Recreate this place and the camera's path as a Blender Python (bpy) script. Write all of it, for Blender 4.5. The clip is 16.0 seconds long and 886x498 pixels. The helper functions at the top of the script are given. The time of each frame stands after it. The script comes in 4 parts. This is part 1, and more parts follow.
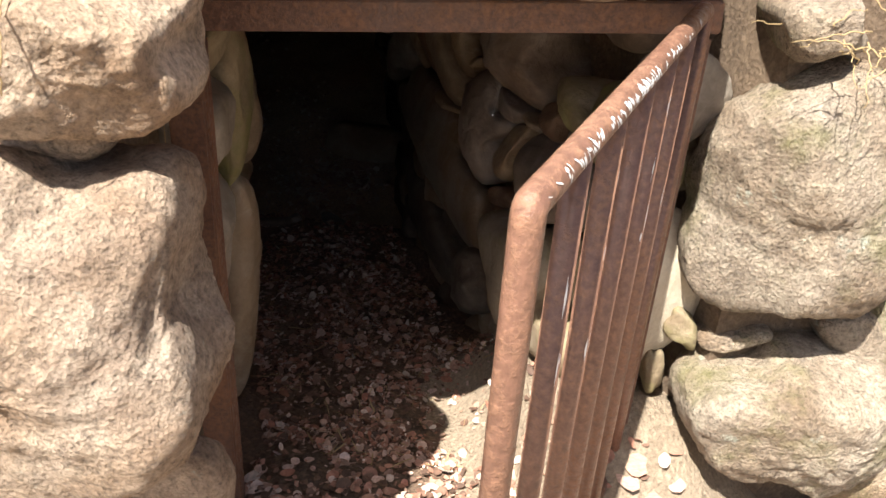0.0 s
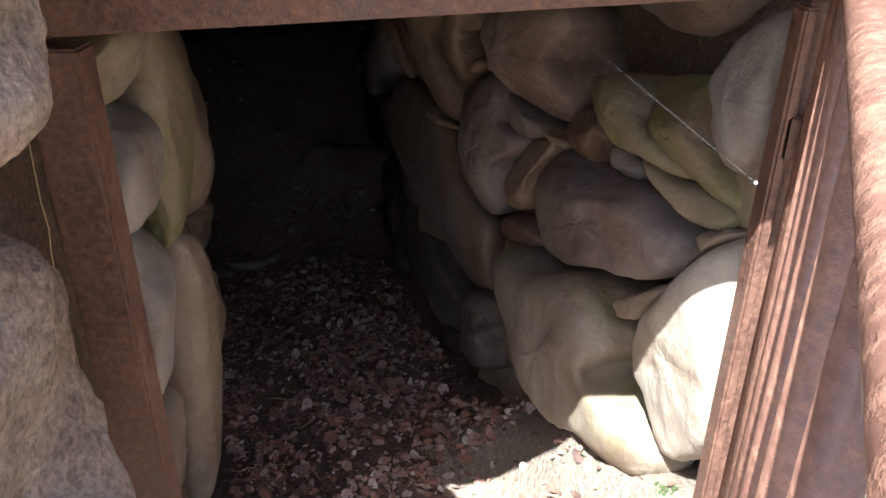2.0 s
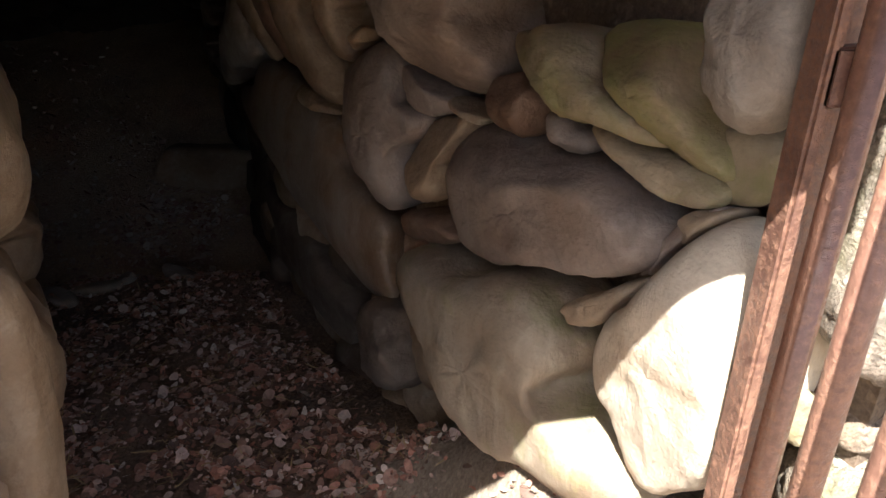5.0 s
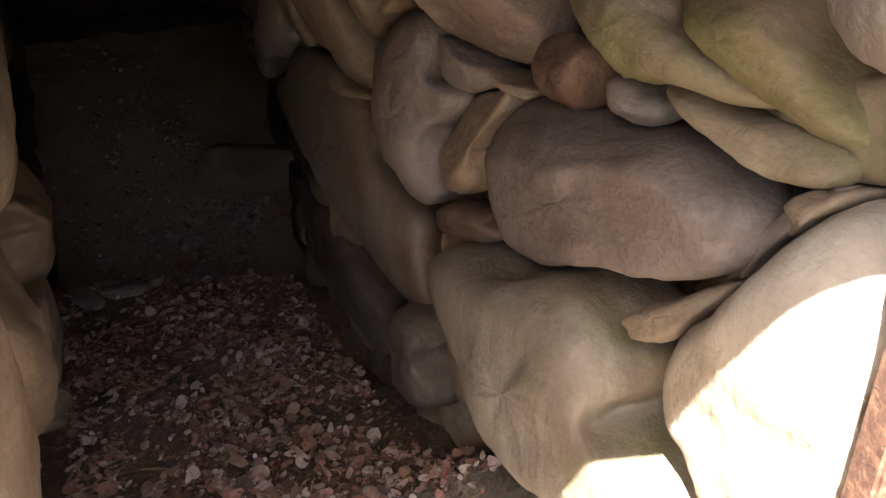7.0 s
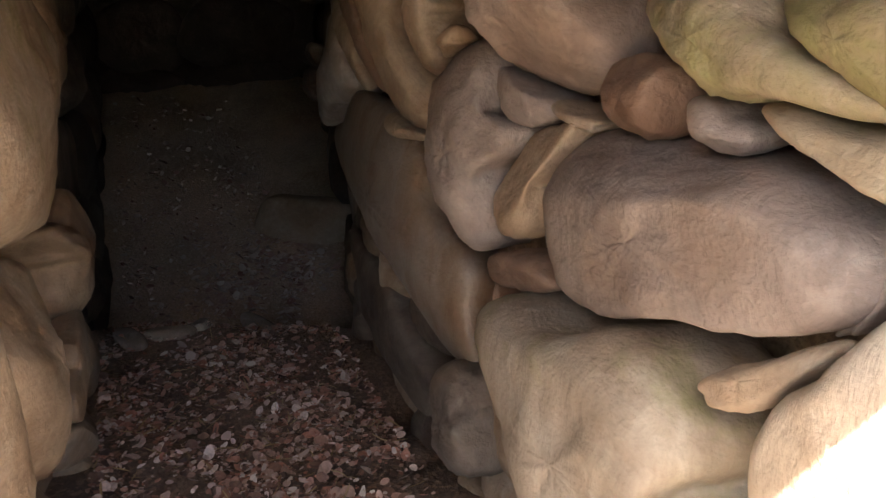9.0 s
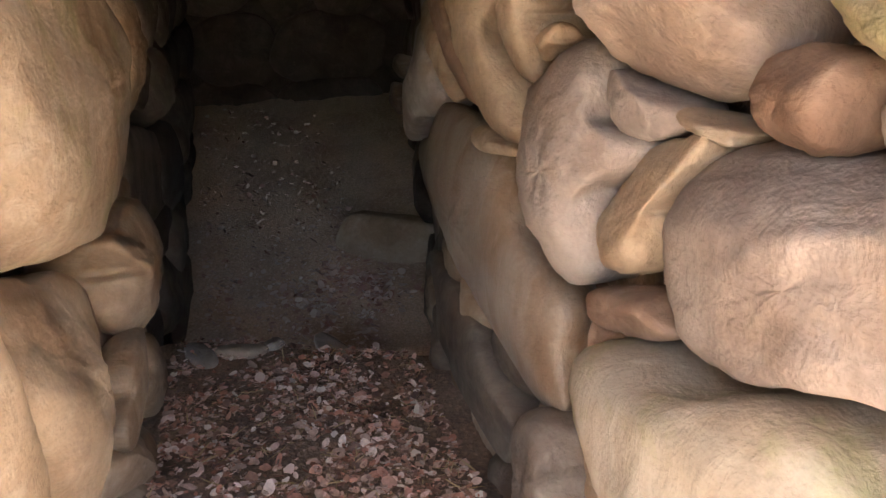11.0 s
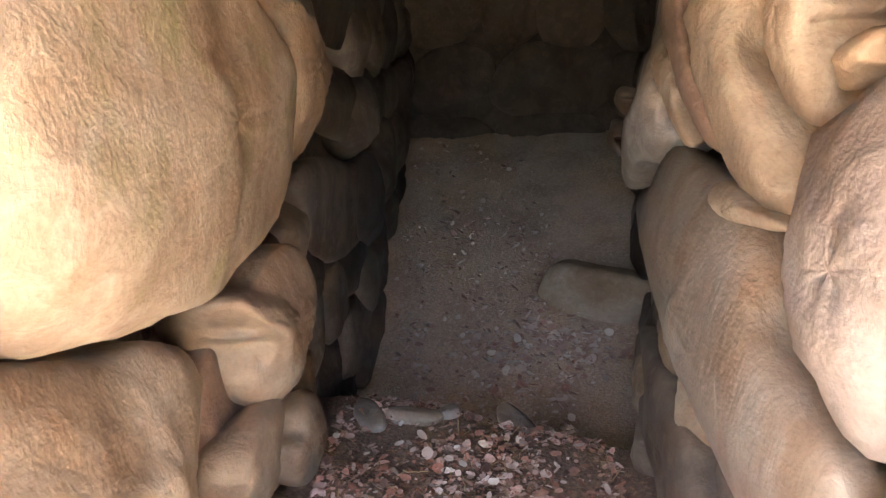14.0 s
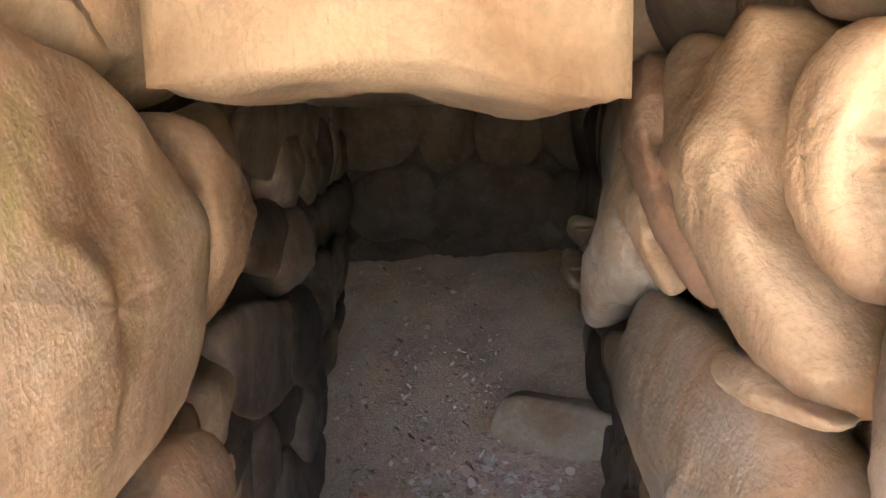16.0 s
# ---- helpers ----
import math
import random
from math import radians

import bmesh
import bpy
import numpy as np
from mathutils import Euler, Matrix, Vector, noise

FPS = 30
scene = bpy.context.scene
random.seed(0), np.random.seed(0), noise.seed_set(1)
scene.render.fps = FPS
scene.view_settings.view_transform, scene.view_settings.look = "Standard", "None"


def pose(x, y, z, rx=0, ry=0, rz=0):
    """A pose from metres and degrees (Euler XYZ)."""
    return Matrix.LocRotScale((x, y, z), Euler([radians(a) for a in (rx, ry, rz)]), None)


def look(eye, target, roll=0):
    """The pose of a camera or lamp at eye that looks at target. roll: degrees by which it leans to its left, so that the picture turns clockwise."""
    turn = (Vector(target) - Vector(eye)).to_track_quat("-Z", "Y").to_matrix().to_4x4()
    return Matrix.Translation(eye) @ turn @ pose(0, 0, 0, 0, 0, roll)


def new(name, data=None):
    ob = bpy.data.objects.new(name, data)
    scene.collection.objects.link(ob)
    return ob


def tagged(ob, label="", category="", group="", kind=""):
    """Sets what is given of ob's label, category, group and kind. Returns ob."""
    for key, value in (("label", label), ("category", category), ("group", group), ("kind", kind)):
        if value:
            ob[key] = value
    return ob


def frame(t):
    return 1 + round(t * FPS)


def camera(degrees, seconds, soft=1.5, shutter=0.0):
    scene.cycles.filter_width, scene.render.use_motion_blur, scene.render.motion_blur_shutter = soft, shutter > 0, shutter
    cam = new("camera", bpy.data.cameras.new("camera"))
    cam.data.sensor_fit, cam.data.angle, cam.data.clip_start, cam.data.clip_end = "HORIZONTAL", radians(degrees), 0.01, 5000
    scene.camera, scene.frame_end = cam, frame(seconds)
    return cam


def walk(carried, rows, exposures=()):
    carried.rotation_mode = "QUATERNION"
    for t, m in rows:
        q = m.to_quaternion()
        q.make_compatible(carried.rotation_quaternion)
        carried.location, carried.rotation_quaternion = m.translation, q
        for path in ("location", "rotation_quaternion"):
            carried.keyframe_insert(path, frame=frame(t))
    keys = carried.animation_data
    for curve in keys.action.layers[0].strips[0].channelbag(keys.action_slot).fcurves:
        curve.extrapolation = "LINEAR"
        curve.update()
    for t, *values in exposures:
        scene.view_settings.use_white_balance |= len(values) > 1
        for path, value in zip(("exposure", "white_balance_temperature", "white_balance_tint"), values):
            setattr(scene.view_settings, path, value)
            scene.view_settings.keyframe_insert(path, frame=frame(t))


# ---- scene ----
cam = camera(60.1, 16.0)
PATH = [
    (0, (0.071, -0.058, 1.665), (0.071, 1.712, 0.735), 3.8),
    (0.5, (0.046, 0.074, 1.629), (0.023, 1.858, 0.725), 2.2),
    (1, (0.047, 0.252, 1.59), (-0.015, 2.01, 0.638), 3.0),
    (1.5, (0.054, 0.378, 1.552), (-0.032, 2.119, 0.573), 1.4),
    (2, (0.023, 0.441, 1.523), (0.049, 2.225, 0.619), 0.4),
    (2.2, (0.011, 0.489, 1.504), (0.121, 2.276, 0.612), -0.3),
    (2.5, (-0.021, 0.48, 1.507), (0.209, 2.255, 0.615), 0.1),
    (3, (-0.02, 0.527, 1.496), (0.2485, 2.2815, 0.5775), 0.7),
    (3.2, (-0.023, 0.564, 1.494), (0.2575, 2.3085, 0.5565), 0.9),
    (5.5, (-0.028, 0.794, 1.353), (0.339, 2.539, 0.446), 0.8),
    (6, (-0.007, 0.85, 1.328), (0.308, 2.601, 0.415), 1.1),
    (6.5, (0.013, 0.917, 1.293), (0.269, 2.68, 0.385), 0.3),
    (7, (0.039, 0.947, 1.26), (0.268, 2.723, 0.37), -0.4),
    (7.5, (0.066, 0.984, 1.225), (0.306, 2.769, 0.354), -0.7),
    (8, (0.079, 0.998, 1.209), (0.289, 2.801, 0.37), 0.6),
    (8.5, (0.072, 1.033, 1.189), (0.218, 2.886, 0.45), 0.4),
    (8.7, (0.066, 1.041, 1.179), (0.181, 2.899, 0.447), 0.5),
    (10.8, (0.076, 1.216, 1.12), (0.023, 3.093, 0.43), 0.5),
    (11, (0.062, 1.248, 1.109), (-0.073, 3.123, 0.426), 0.5),
    (11.5, (0.044, 1.315, 1.072), (-0.212, 3.183, 0.405), -0.0),
    (12, (0.044, 1.373, 1.055), (-0.277, 3.23, 0.387), -0.1),
    (12.5, (0.056, 1.459, 1.049), (-0.327, 3.306, 0.383), 0.1),
    (13, (0.043, 1.576, 1.038), (-0.479, 3.391, 0.38), -0.0),
    (13.5, (0.029, 1.644, 1.04), (-0.585, 3.438, 0.405), -0.4),
    (14, (0.032, 1.686, 1.049), (-0.654, 3.467, 0.45), -0.3),
    (14.5, (0.034, 1.773, 1.038), (-0.61, 3.59, 0.503), -0.8),
    (15, (-0.012, 1.829, 1.072), (-0.615, 3.686, 0.641), -0.9),
    (15.5, (-0.041, 1.897, 1.079), (-0.619, 3.779, 0.727), -0.7),
    (16, (-0.072, 1.943, 1.089), (-0.63, 3.837, 0.768), -1.1),
]
EXPOSURES = [(0, 1.0, 6450, 10), (1.5, 1.7, 5350, 10), (3, 1.7, 5700, 10), (5.5, 2.2, 6000, 10), (7, 2.75, 6150, 10), (8, 2.95, 6200, 10),
             (8.7, 3.4, 6250, 10), (11, 4.9, 6250, 10), (12, 5.6, 6000, 10), (13, 5.95, 6000, 10), (14, 6.1, 6050, 10), (16, 6.45, 6150, 10)]
walk(cam, [(t, look(eye, target, roll)) for t, eye, target, roll in PATH], EXPOSURES)

# ---- world, sun and exposure ----
SUN_TRAVEL = Vector((0.29, 0.574, -1.0)).normalized()
world = bpy.data.worlds.new("sky")
scene.world = world
world.use_nodes = True
wt = world.node_tree
sky = wt.nodes.new("ShaderNodeTexSky")
sky.sky_type, sky.sun_disc = "NISHITA", False
sky.dust_density, sky.air_density = 3.5, 1.0
sky.sun_elevation = math.asin(-SUN_TRAVEL.z)
sky.sun_rotation = math.atan2(-SUN_TRAVEL.x, -SUN_TRAVEL.y)
wt.nodes["Background"].inputs["Strength"].default_value = 0.075
wt.links.new(sky.outputs["Color"], wt.nodes["Background"].inputs["Color"])
sun = new("sun", bpy.data.lights.new("sun", "SUN"))
sun.data.energy, sun.data.angle, sun.data.color = 7.2, radians(0.5), (1.0, 0.93, 0.82)
sun.matrix_world = look((-1, -3, 9), Vector((-1, -3, 9)) + SUN_TRAVEL)


# ---- materials ----
def material(name, rough=0.85, metal=0.0):
    m = bpy.data.materials.new(name)
    m.use_nodes = True
    b = m.node_tree.nodes["Principled BSDF"]
    b.inputs["Roughness"].default_value, b.inputs["Metallic"].default_value = rough, metal
    return m, m.node_tree, b


def tex(nt, kind, **values):
    n = nt.nodes.new(kind)
    for key, value in values.items():
        n.inputs[key].default_value = value
    return n


def ramp(nt, source, stops):
    r = nt.nodes.new("ShaderNodeValToRGB")
    nt.links.new(source, r.inputs["Fac"])
    e = r.color_ramp.elements
    while len(e) < len(stops):
        e.new(0.5)
    for el, (p, c) in zip(e, stops):
        el.position, el.color = p, (*c, 1) if len(c) == 3 else c
    return r.outputs["Color"]


def grey(v):
    return (v, v, v)


def mix(nt, fac, a, b, mode="MIX"):
    n = nt.nodes.new("ShaderNodeMix")
    n.data_type, n.blend_type = "RGBA", mode
    for socket, v in ((n.inputs[0], fac), (n.inputs[6], a), (n.inputs[7], b)):
        if isinstance(v, bpy.types.NodeSocket):
            nt.links.new(v, socket)
        else:
            socket.default_value = v if isinstance(v, float) else (*v, 1)
    return n.outputs[2]


def place(nt, shift=9.0):
    """Coordinates in metres, shifted from object to object so that no two pieces share a pattern."""
    c, o = nt.nodes.new("ShaderNodeTexCoord"), nt.nodes.new("ShaderNodeObjectInfo")
    k = nt.nodes.new("ShaderNodeVectorMath")
    k.operation = "SCALE"
    k.inputs[0].default_value = (shift, shift * 1.7, shift * 0.6)
    nt.links.new(o.outputs["Random"], k.inputs["Scale"])
    s = nt.nodes.new("ShaderNodeVectorMath")
    nt.links.new(c.outputs["Object"], s.inputs[0])
    nt.links.new(k.outputs[0], s.inputs[1])
    return s.outputs[0], o.outputs["Random"]


def relief(nt, b, layers):
    last = None
    for height, strength, dist in layers:
        n = nt.nodes.new("ShaderNodeBump")
        n.inputs["Strength"].default_value, n.inputs["Distance"].default_value = strength, dist
        nt.links.new(height, n.inputs["Height"])
        if last:
            nt.links.new(last, n.inputs["Normal"])
        last = n.outputs["Normal"]
    nt.links.new(last, b.inputs["Normal"])


def rock_material(name, base, stain, pale, moss=0.0, lichen=0.0, grain=1.0, gloss=0.8, streak=1.0, patches=(), albedo=0.78):
    base, stain, pale = [tuple(v * albedo for v in c) for c in (base, stain, pale)]
    m, nt, b = material(name, gloss)
    at, rnd = place(nt)
    link = nt.links.new
    st = nt.nodes.new("ShaderNodeMapping")
    st.inputs["Scale"].default_value = (1.0, 1.0, streak)
    link(at, st.inputs["Vector"])
    broad = tex(nt, "ShaderNodeTexNoise", Scale=5.0, Detail=5.0, Roughness=0.6)
    fine = tex(nt, "ShaderNodeTexNoise", Scale=75.0, Detail=6.0, Roughness=0.72)
    mid = tex(nt, "ShaderNodeTexNoise", Scale=19.0, Detail=6.0, Roughness=0.62, Distortion=0.4)
    pits = tex(nt, "ShaderNodeTexVoronoi", Scale=130.0)
    crack = tex(nt, "ShaderNodeTexNoise", Scale=3.4, Detail=8.0, Roughness=0.62, Distortion=1.2)
    for n in (broad, mid):
        link(st.outputs[0], n.inputs["Vector"])
    for n in (fine, pits, crack):
        link(at, n.inputs["Vector"])
    col = mix(nt, ramp(nt, broad.outputs["Fac"], ((0.42, grey(0)), (0.6, grey(1)))), base, stain)
    col = mix(nt, ramp(nt, mid.outputs["Fac"], ((0.5, grey(0)), (0.72, grey(0.75)))), col, pale)
    col = mix(nt, 1.0, col, ramp(nt, fine.outputs["Fac"], ((0.3, grey(1 - 0.22 * grain)), (0.5, grey(1.0)), (0.72, grey(1 + 0.16 * grain)))), "MULTIPLY")
    blotch = tex(nt, "ShaderNodeTexNoise", Scale=2.6, Detail=4.0, Roughness=0.55, Distortion=0.6)
    link(at, blotch.inputs["Vector"])
    col = mix(nt, 1.0, col, ramp(nt, blotch.outputs["Fac"], ((0.34, (0.70, 0.61, 0.52)), (0.47, (0.95, 0.92, 0.88)), (0.56, (1, 1, 1)), (0.7, (1.2, 1.22, 1.22)))), "MULTIPLY")
    vein = ramp(nt, crack.outputs["Fac"], ((0.485, grey(1)), (0.5, grey(0.62)), (0.515, grey(1))))
    col = mix(nt, 0.25, col, vein, "MULTIPLY")
    if moss:
        g = tex(nt, "ShaderNodeTexNoise", Scale=4.0, Detail=7.0, Roughness=0.7)
        link(at, g.inputs["Vector"])
        col = mix(nt, ramp(nt, g.outputs["Fac"], ((0.56 - moss * 0.2, grey(0)), (0.72 - moss * 0.15, grey(0.75)))), col, (0.17, 0.17, 0.05))
    if lichen:
        g = tex(nt, "ShaderNodeTexNoise", Scale=9.0, Detail=8.0, Roughness=0.75)
        link(at, g.inputs["Vector"])
        col = mix(nt, ramp(nt, g.outputs["Fac"], ((0.66 - lichen * 0.12, grey(0)), (0.72 - lichen * 0.12, grey(0.8)))), col, (0.5, 0.54, 0.46))
    for centre, radius, tint in patches:
        raw = nt.nodes.new("ShaderNodeTexCoord")
        away = nt.nodes.new("ShaderNodeVectorMath")
        away.operation = "DISTANCE"
        away.inputs[1].default_value = centre
        link(raw.outputs["Object"], away.inputs[0])
        ragged = nt.nodes.new("ShaderNodeMath")
        ragged.operation = "MULTIPLY_ADD"
        ragged.inputs[1].default_value = radius * 1.7
        link(mid.outputs["Fac"], ragged.inputs[0])
        link(away.outputs["Value"], ragged.inputs[2])
        col = mix(nt, ramp(nt, ragged.outputs[0], ((radius * 1.75, grey(0.9)), (radius * 1.9, grey(0)))), col, tint)
    tone = nt.nodes.new("ShaderNodeHueSaturation")
    v = nt.nodes.new("ShaderNodeMapRange")
    v.inputs[3].default_value, v.inputs[4].default_value = 0.85, 1.13
    link(rnd, v.inputs[0])
    link(v.outputs[0], tone.inputs["Value"])
    link(col, tone.inputs["Color"])
    link(tone.outputs[0], b.inputs["Base Color"])
    relief(nt, b, ((mid.outputs["Fac"], 0.5, 0.012), (crack.outputs["Fac"], 0.3, 0.02), (fine.outputs["Fac"], 0.6 * grain, 0.007), (pits.outputs["Distance"], 0.3 * grain, 0.004)))
    return m


TAN = rock_material("tan_stone", (0.42, 0.33, 0.235), (0.33, 0.245, 0.165), (0.52, 0.44, 0.34), grain=0.5)
MOSSY = rock_material("tan_stone_with_algae", (0.42, 0.33, 0.235), (0.33, 0.245, 0.165), (0.52, 0.44, 0.34), moss=0.22, grain=0.6)
PINK = rock_material("pinkish_grey_stone", (0.37, 0.305, 0.26), (0.28, 0.225, 0.19), (0.48, 0.42, 0.36), grain=0.5)
OCHRE = rock_material("ochre_stone", (0.40, 0.305, 0.21), (0.29, 0.205, 0.13), (0.48, 0.375, 0.255), grain=0.5)
RED = rock_material("reddish_brown_stone", (0.30, 0.20, 0.14), (0.22, 0.14, 0.095), (0.38, 0.275, 0.2), grain=0.5)
OLIVE = rock_material("mossy_stone", (0.36, 0.29, 0.19), (0.26, 0.20, 0.13), (0.44, 0.37, 0.26), moss=0.55, grain=0.5)
PALE = rock_material("pale_grey_stone", (0.42, 0.38, 0.33), (0.33, 0.29, 0.25), (0.52, 0.48, 0.42), grain=0.5)
STREAKY = rock_material("streaked_stone", (0.42, 0.36, 0.28), (0.33, 0.27, 0.2), (0.52, 0.46, 0.36), streak=0.3, moss=0.15, grain=0.5)
STAINED = rock_material("damp_stained_stone", albedo=1.05, base=(0.45, 0.40, 0.32), stain=(0.37, 0.31, 0.24), pale=(0.54, 0.49, 0.4), streak=0.3, patches=(((-0.052, -0.191, 0.098), 0.065, (0.09, 0.065, 0.04)), ((-0.047, -0.201, 0.043), 0.055, (0.10, 0.07, 0.045))), grain=0.5)
FACADE = rock_material("weathered_granite", (0.41, 0.325, 0.255), (0.32, 0.245, 0.19), (0.50, 0.415, 0.335), lichen=0.1, grain=2.8, albedo=1.22)
SPOTTED = rock_material("granite_with_lichen_spot", (0.39, 0.305, 0.235), (0.30, 0.235, 0.18), (0.48, 0.395, 0.315), lichen=0.05, grain=2.8, albedo=1.25, patches=(((0.123, -0.197, 0.007), 0.021, (0.72, 0.70, 0.66)),))
LICHEN = rock_material("lichened_granite", (0.33, 0.28, 0.225), (0.25, 0.205, 0.16), (0.43, 0.385, 0.31), lichen=0.42, moss=0.25, grain=2.8, albedo=1.25)
LINTEL = rock_material("smooth_capstone", albedo=0.62, base=(0.38, 0.30, 0.205), stain=(0.355, 0.27, 0.18), pale=(0.42, 0.34, 0.235), grain=0.5, streak=0.25)
WET = rock_material("damp_stone", (0.38, 0.325, 0.265), (0.30, 0.21, 0.14), (0.47, 0.41, 0.34), gloss=0.42, grain=0.4, streak=0.5)
# damp stone, with the deep chamber's shade put into its colour
DAMP_SHADE = rock_material("damp_shade_stone", (0.10, 0.08, 0.062), (0.07, 0.055, 0.042), (0.14, 0.115, 0.09), grain=0.5)
# inner stone darkened in its colour to stand for the chamber's shade
DARK = rock_material("shade_darkened_stone", (0.21, 0.165, 0.125), (0.14, 0.105, 0.08), (0.28, 0.225, 0.175), grain=0.5)


def soil_material(name, base, damp, bits, lump=0.012):
    m, nt, b = material(name, 0.95)
    at, _ = place(nt, 0.0)
    link = nt.links.new
    broad = tex(nt, "ShaderNodeTexNoise", Scale=2.5, Detail=6.0, Roughness=0.65)
    fine = tex(nt, "ShaderNodeTexNoise", Scale=90.0, Detail=6.0, Roughness=0.75)
    bit = tex(nt, "ShaderNodeTexVoronoi", Scale=70.0)
    for n in (broad, fine, bit):
        link(at, n.inputs["Vector"])
    col = mix(nt, ramp(nt, broad.outputs["Fac"], ((0.38, grey(0)), (0.62, grey(1)))), base, damp)
    col = mix(nt, ramp(nt, bit.outputs["Color"], ((0.62, grey(0)), (0.8, grey(0.6)))), col, bits)
    col = mix(nt, 1.0, col, ramp(nt, fine.outputs["Fac"], ((0.3, grey(0.6)), (0.7, grey(1.3)))), "MULTIPLY")
    link(col, b.inputs["Base Color"])
    relief(nt, b, ((bit.outputs["Distance"], 0.5, lump * 0.8), (fine.outputs["Fac"], 0.8, lump)))
    return m


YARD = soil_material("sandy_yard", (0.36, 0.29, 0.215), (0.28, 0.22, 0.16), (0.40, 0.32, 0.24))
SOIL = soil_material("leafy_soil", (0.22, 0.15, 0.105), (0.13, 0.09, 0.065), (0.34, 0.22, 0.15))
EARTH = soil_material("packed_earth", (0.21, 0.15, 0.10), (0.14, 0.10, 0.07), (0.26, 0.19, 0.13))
INNER = soil_material("chamber_earth", (0.62, 0.465, 0.335), (0.44, 0.32, 0.23), (0.66, 0.52, 0.40), 0.006)


def leaf_material():
    m, nt, b = material("dry_leaf", 0.75)
    g = nt.nodes.new("ShaderNodeNewGeometry")
    col = ramp(nt, g.outputs["Random Per Island"], ((0.0, (0.09, 0.055, 0.04)), (0.28, (0.24, 0.14, 0.10)), (0.5, (0.45, 0.21, 0.145)), (0.68, (0.44, 0.29, 0.22)), (0.88, (0.58, 0.42, 0.35)), (1.0, (0.72, 0.62, 0.54))))
    n = tex(nt, "ShaderNodeTexNoise", Scale=140.0, Detail=3.0)
    col = mix(nt, 1.0, col, ramp(nt, n.outputs["Fac"], ((0.3, grey(0.7)), (0.7, grey(1.2)))), "MULTIPLY")
    nt.links.new(col, b.inputs["Base Color"])
    return m


LEAF = leaf_material()
CHIP, _nt, _b = material("pale_leaf_chip", 0.8)
_g = _nt.nodes.new("ShaderNodeNewGeometry")
_nt.links.new(ramp(_nt, _g.outputs["Random Per Island"], ((0.0, (0.40, 0.22, 0.17)), (0.4, (0.50, 0.38, 0.32)), (1.0, (0.72, 0.66, 0.58)))), _b.inputs["Base Color"])


def rust_material(name, paint, rust, wear):
    m, nt, b = material(name, 0.5, 0.0)
    at, _ = place(nt)
    link = nt.links.new
    broad = tex(nt, "ShaderNodeTexNoise", Scale=9.0, Detail=8.0, Roughness=0.7)
    spot = tex(nt, "ShaderNodeTexNoise", Scale=85.0, Detail=4.0, Roughness=0.7)
    for n in (broad, spot):
        link(at, n.inputs["Vector"])
    fac = mix(nt, 0.5, broad.outputs["Color"], spot.outputs["Color"])
    mask = ramp(nt, fac, ((wear - 0.04, grey(0)), (wear + 0.06, grey(1))))
    col = mix(nt, mask, paint, rust)
    col = mix(nt, 1.0, col, ramp(nt, spot.outputs["Fac"], ((0.3, grey(0.7)), (0.7, grey(1.2)))), "MULTIPLY")
    link(col, b.inputs["Base Color"])
    link(ramp(nt, mask, ((0.0, grey(0.32)), (1.0, grey(0.8)))), b.inputs["Roughness"])
    relief(nt, b, ((mask, 0.5, 0.0015), (spot.outputs["Fac"], 0.35, 0.001)))
    return m


PAINT = rust_material("brown_gate_paint", (0.185, 0.098, 0.07), (0.25, 0.135, 0.085), 0.52)
RUST = rust_material("rusted_frame_paint", (0.12, 0.062, 0.046), (0.20, 0.105, 0.066), 0.49)
FLECK, _, _b = material("flaked_white_primer", 0.7)
_b.inputs["Base Color"].default_value = (0.75, 0.76, 0.78, 1)
FERN, _nt, _b = material("fern_green", 0.6)
_n = tex(_nt, "ShaderNodeTexNoise", Scale=30.0)
_nt.links.new(ramp(_nt, _n.outputs["Fac"], ((0.3, (0.035, 0.07, 0.018)), (0.7, (0.08, 0.13, 0.035)))), _b.inputs["Base Color"])
STRAW, _nt, _b = material("dry_grass", 0.8)
_n = tex(_nt, "ShaderNodeTexNoise", Scale=20.0)
_nt.links.new(ramp(_nt, _n.outputs["Fac"], ((0.3, (0.30, 0.21, 0.10)), (0.7, (0.46, 0.35, 0.19)))), _b.inputs["Base Color"])
ROOT, _nt, _b = material("bare_root", 0.85)
_n = tex(_nt, "ShaderNodeTexNoise", Scale=60.0)
_nt.links.new(ramp(_nt, _n.outputs["Fac"], ((0.3, (0.09, 0.055, 0.035)), (0.7, (0.17, 0.11, 0.07)))), _b.inputs["Base Color"])
SILK, _, _b = material("spider_silk", 0.35)
_b.inputs["Base Color"].default_value = (0.16, 0.16, 0.155, 1)


# ---- mesh helpers ----
def mesh_object(name, verts, faces, mat, parent=None, smooth=True):
    me = bpy.data.meshes.new(name)
    me.from_pydata([tuple(v) for v in verts], [], [tuple(f) for f in faces])
    me.materials.append(mat)
    if smooth:
        me.shade_smooth()
    ob = new(name, me)
    ob.parent = parent
    return ob


def part(name, bm, mat, parent=None, label="", smooth=False):
    me = bpy.data.meshes.new(name)
    bm.to_mesh(me)
    bm.free()
    me.materials.append(mat)
    if smooth:
        me.shade_smooth()
    ob = new(name, me)
    ob.parent = parent
    if label:
        tagged(ob, label)
    return ob


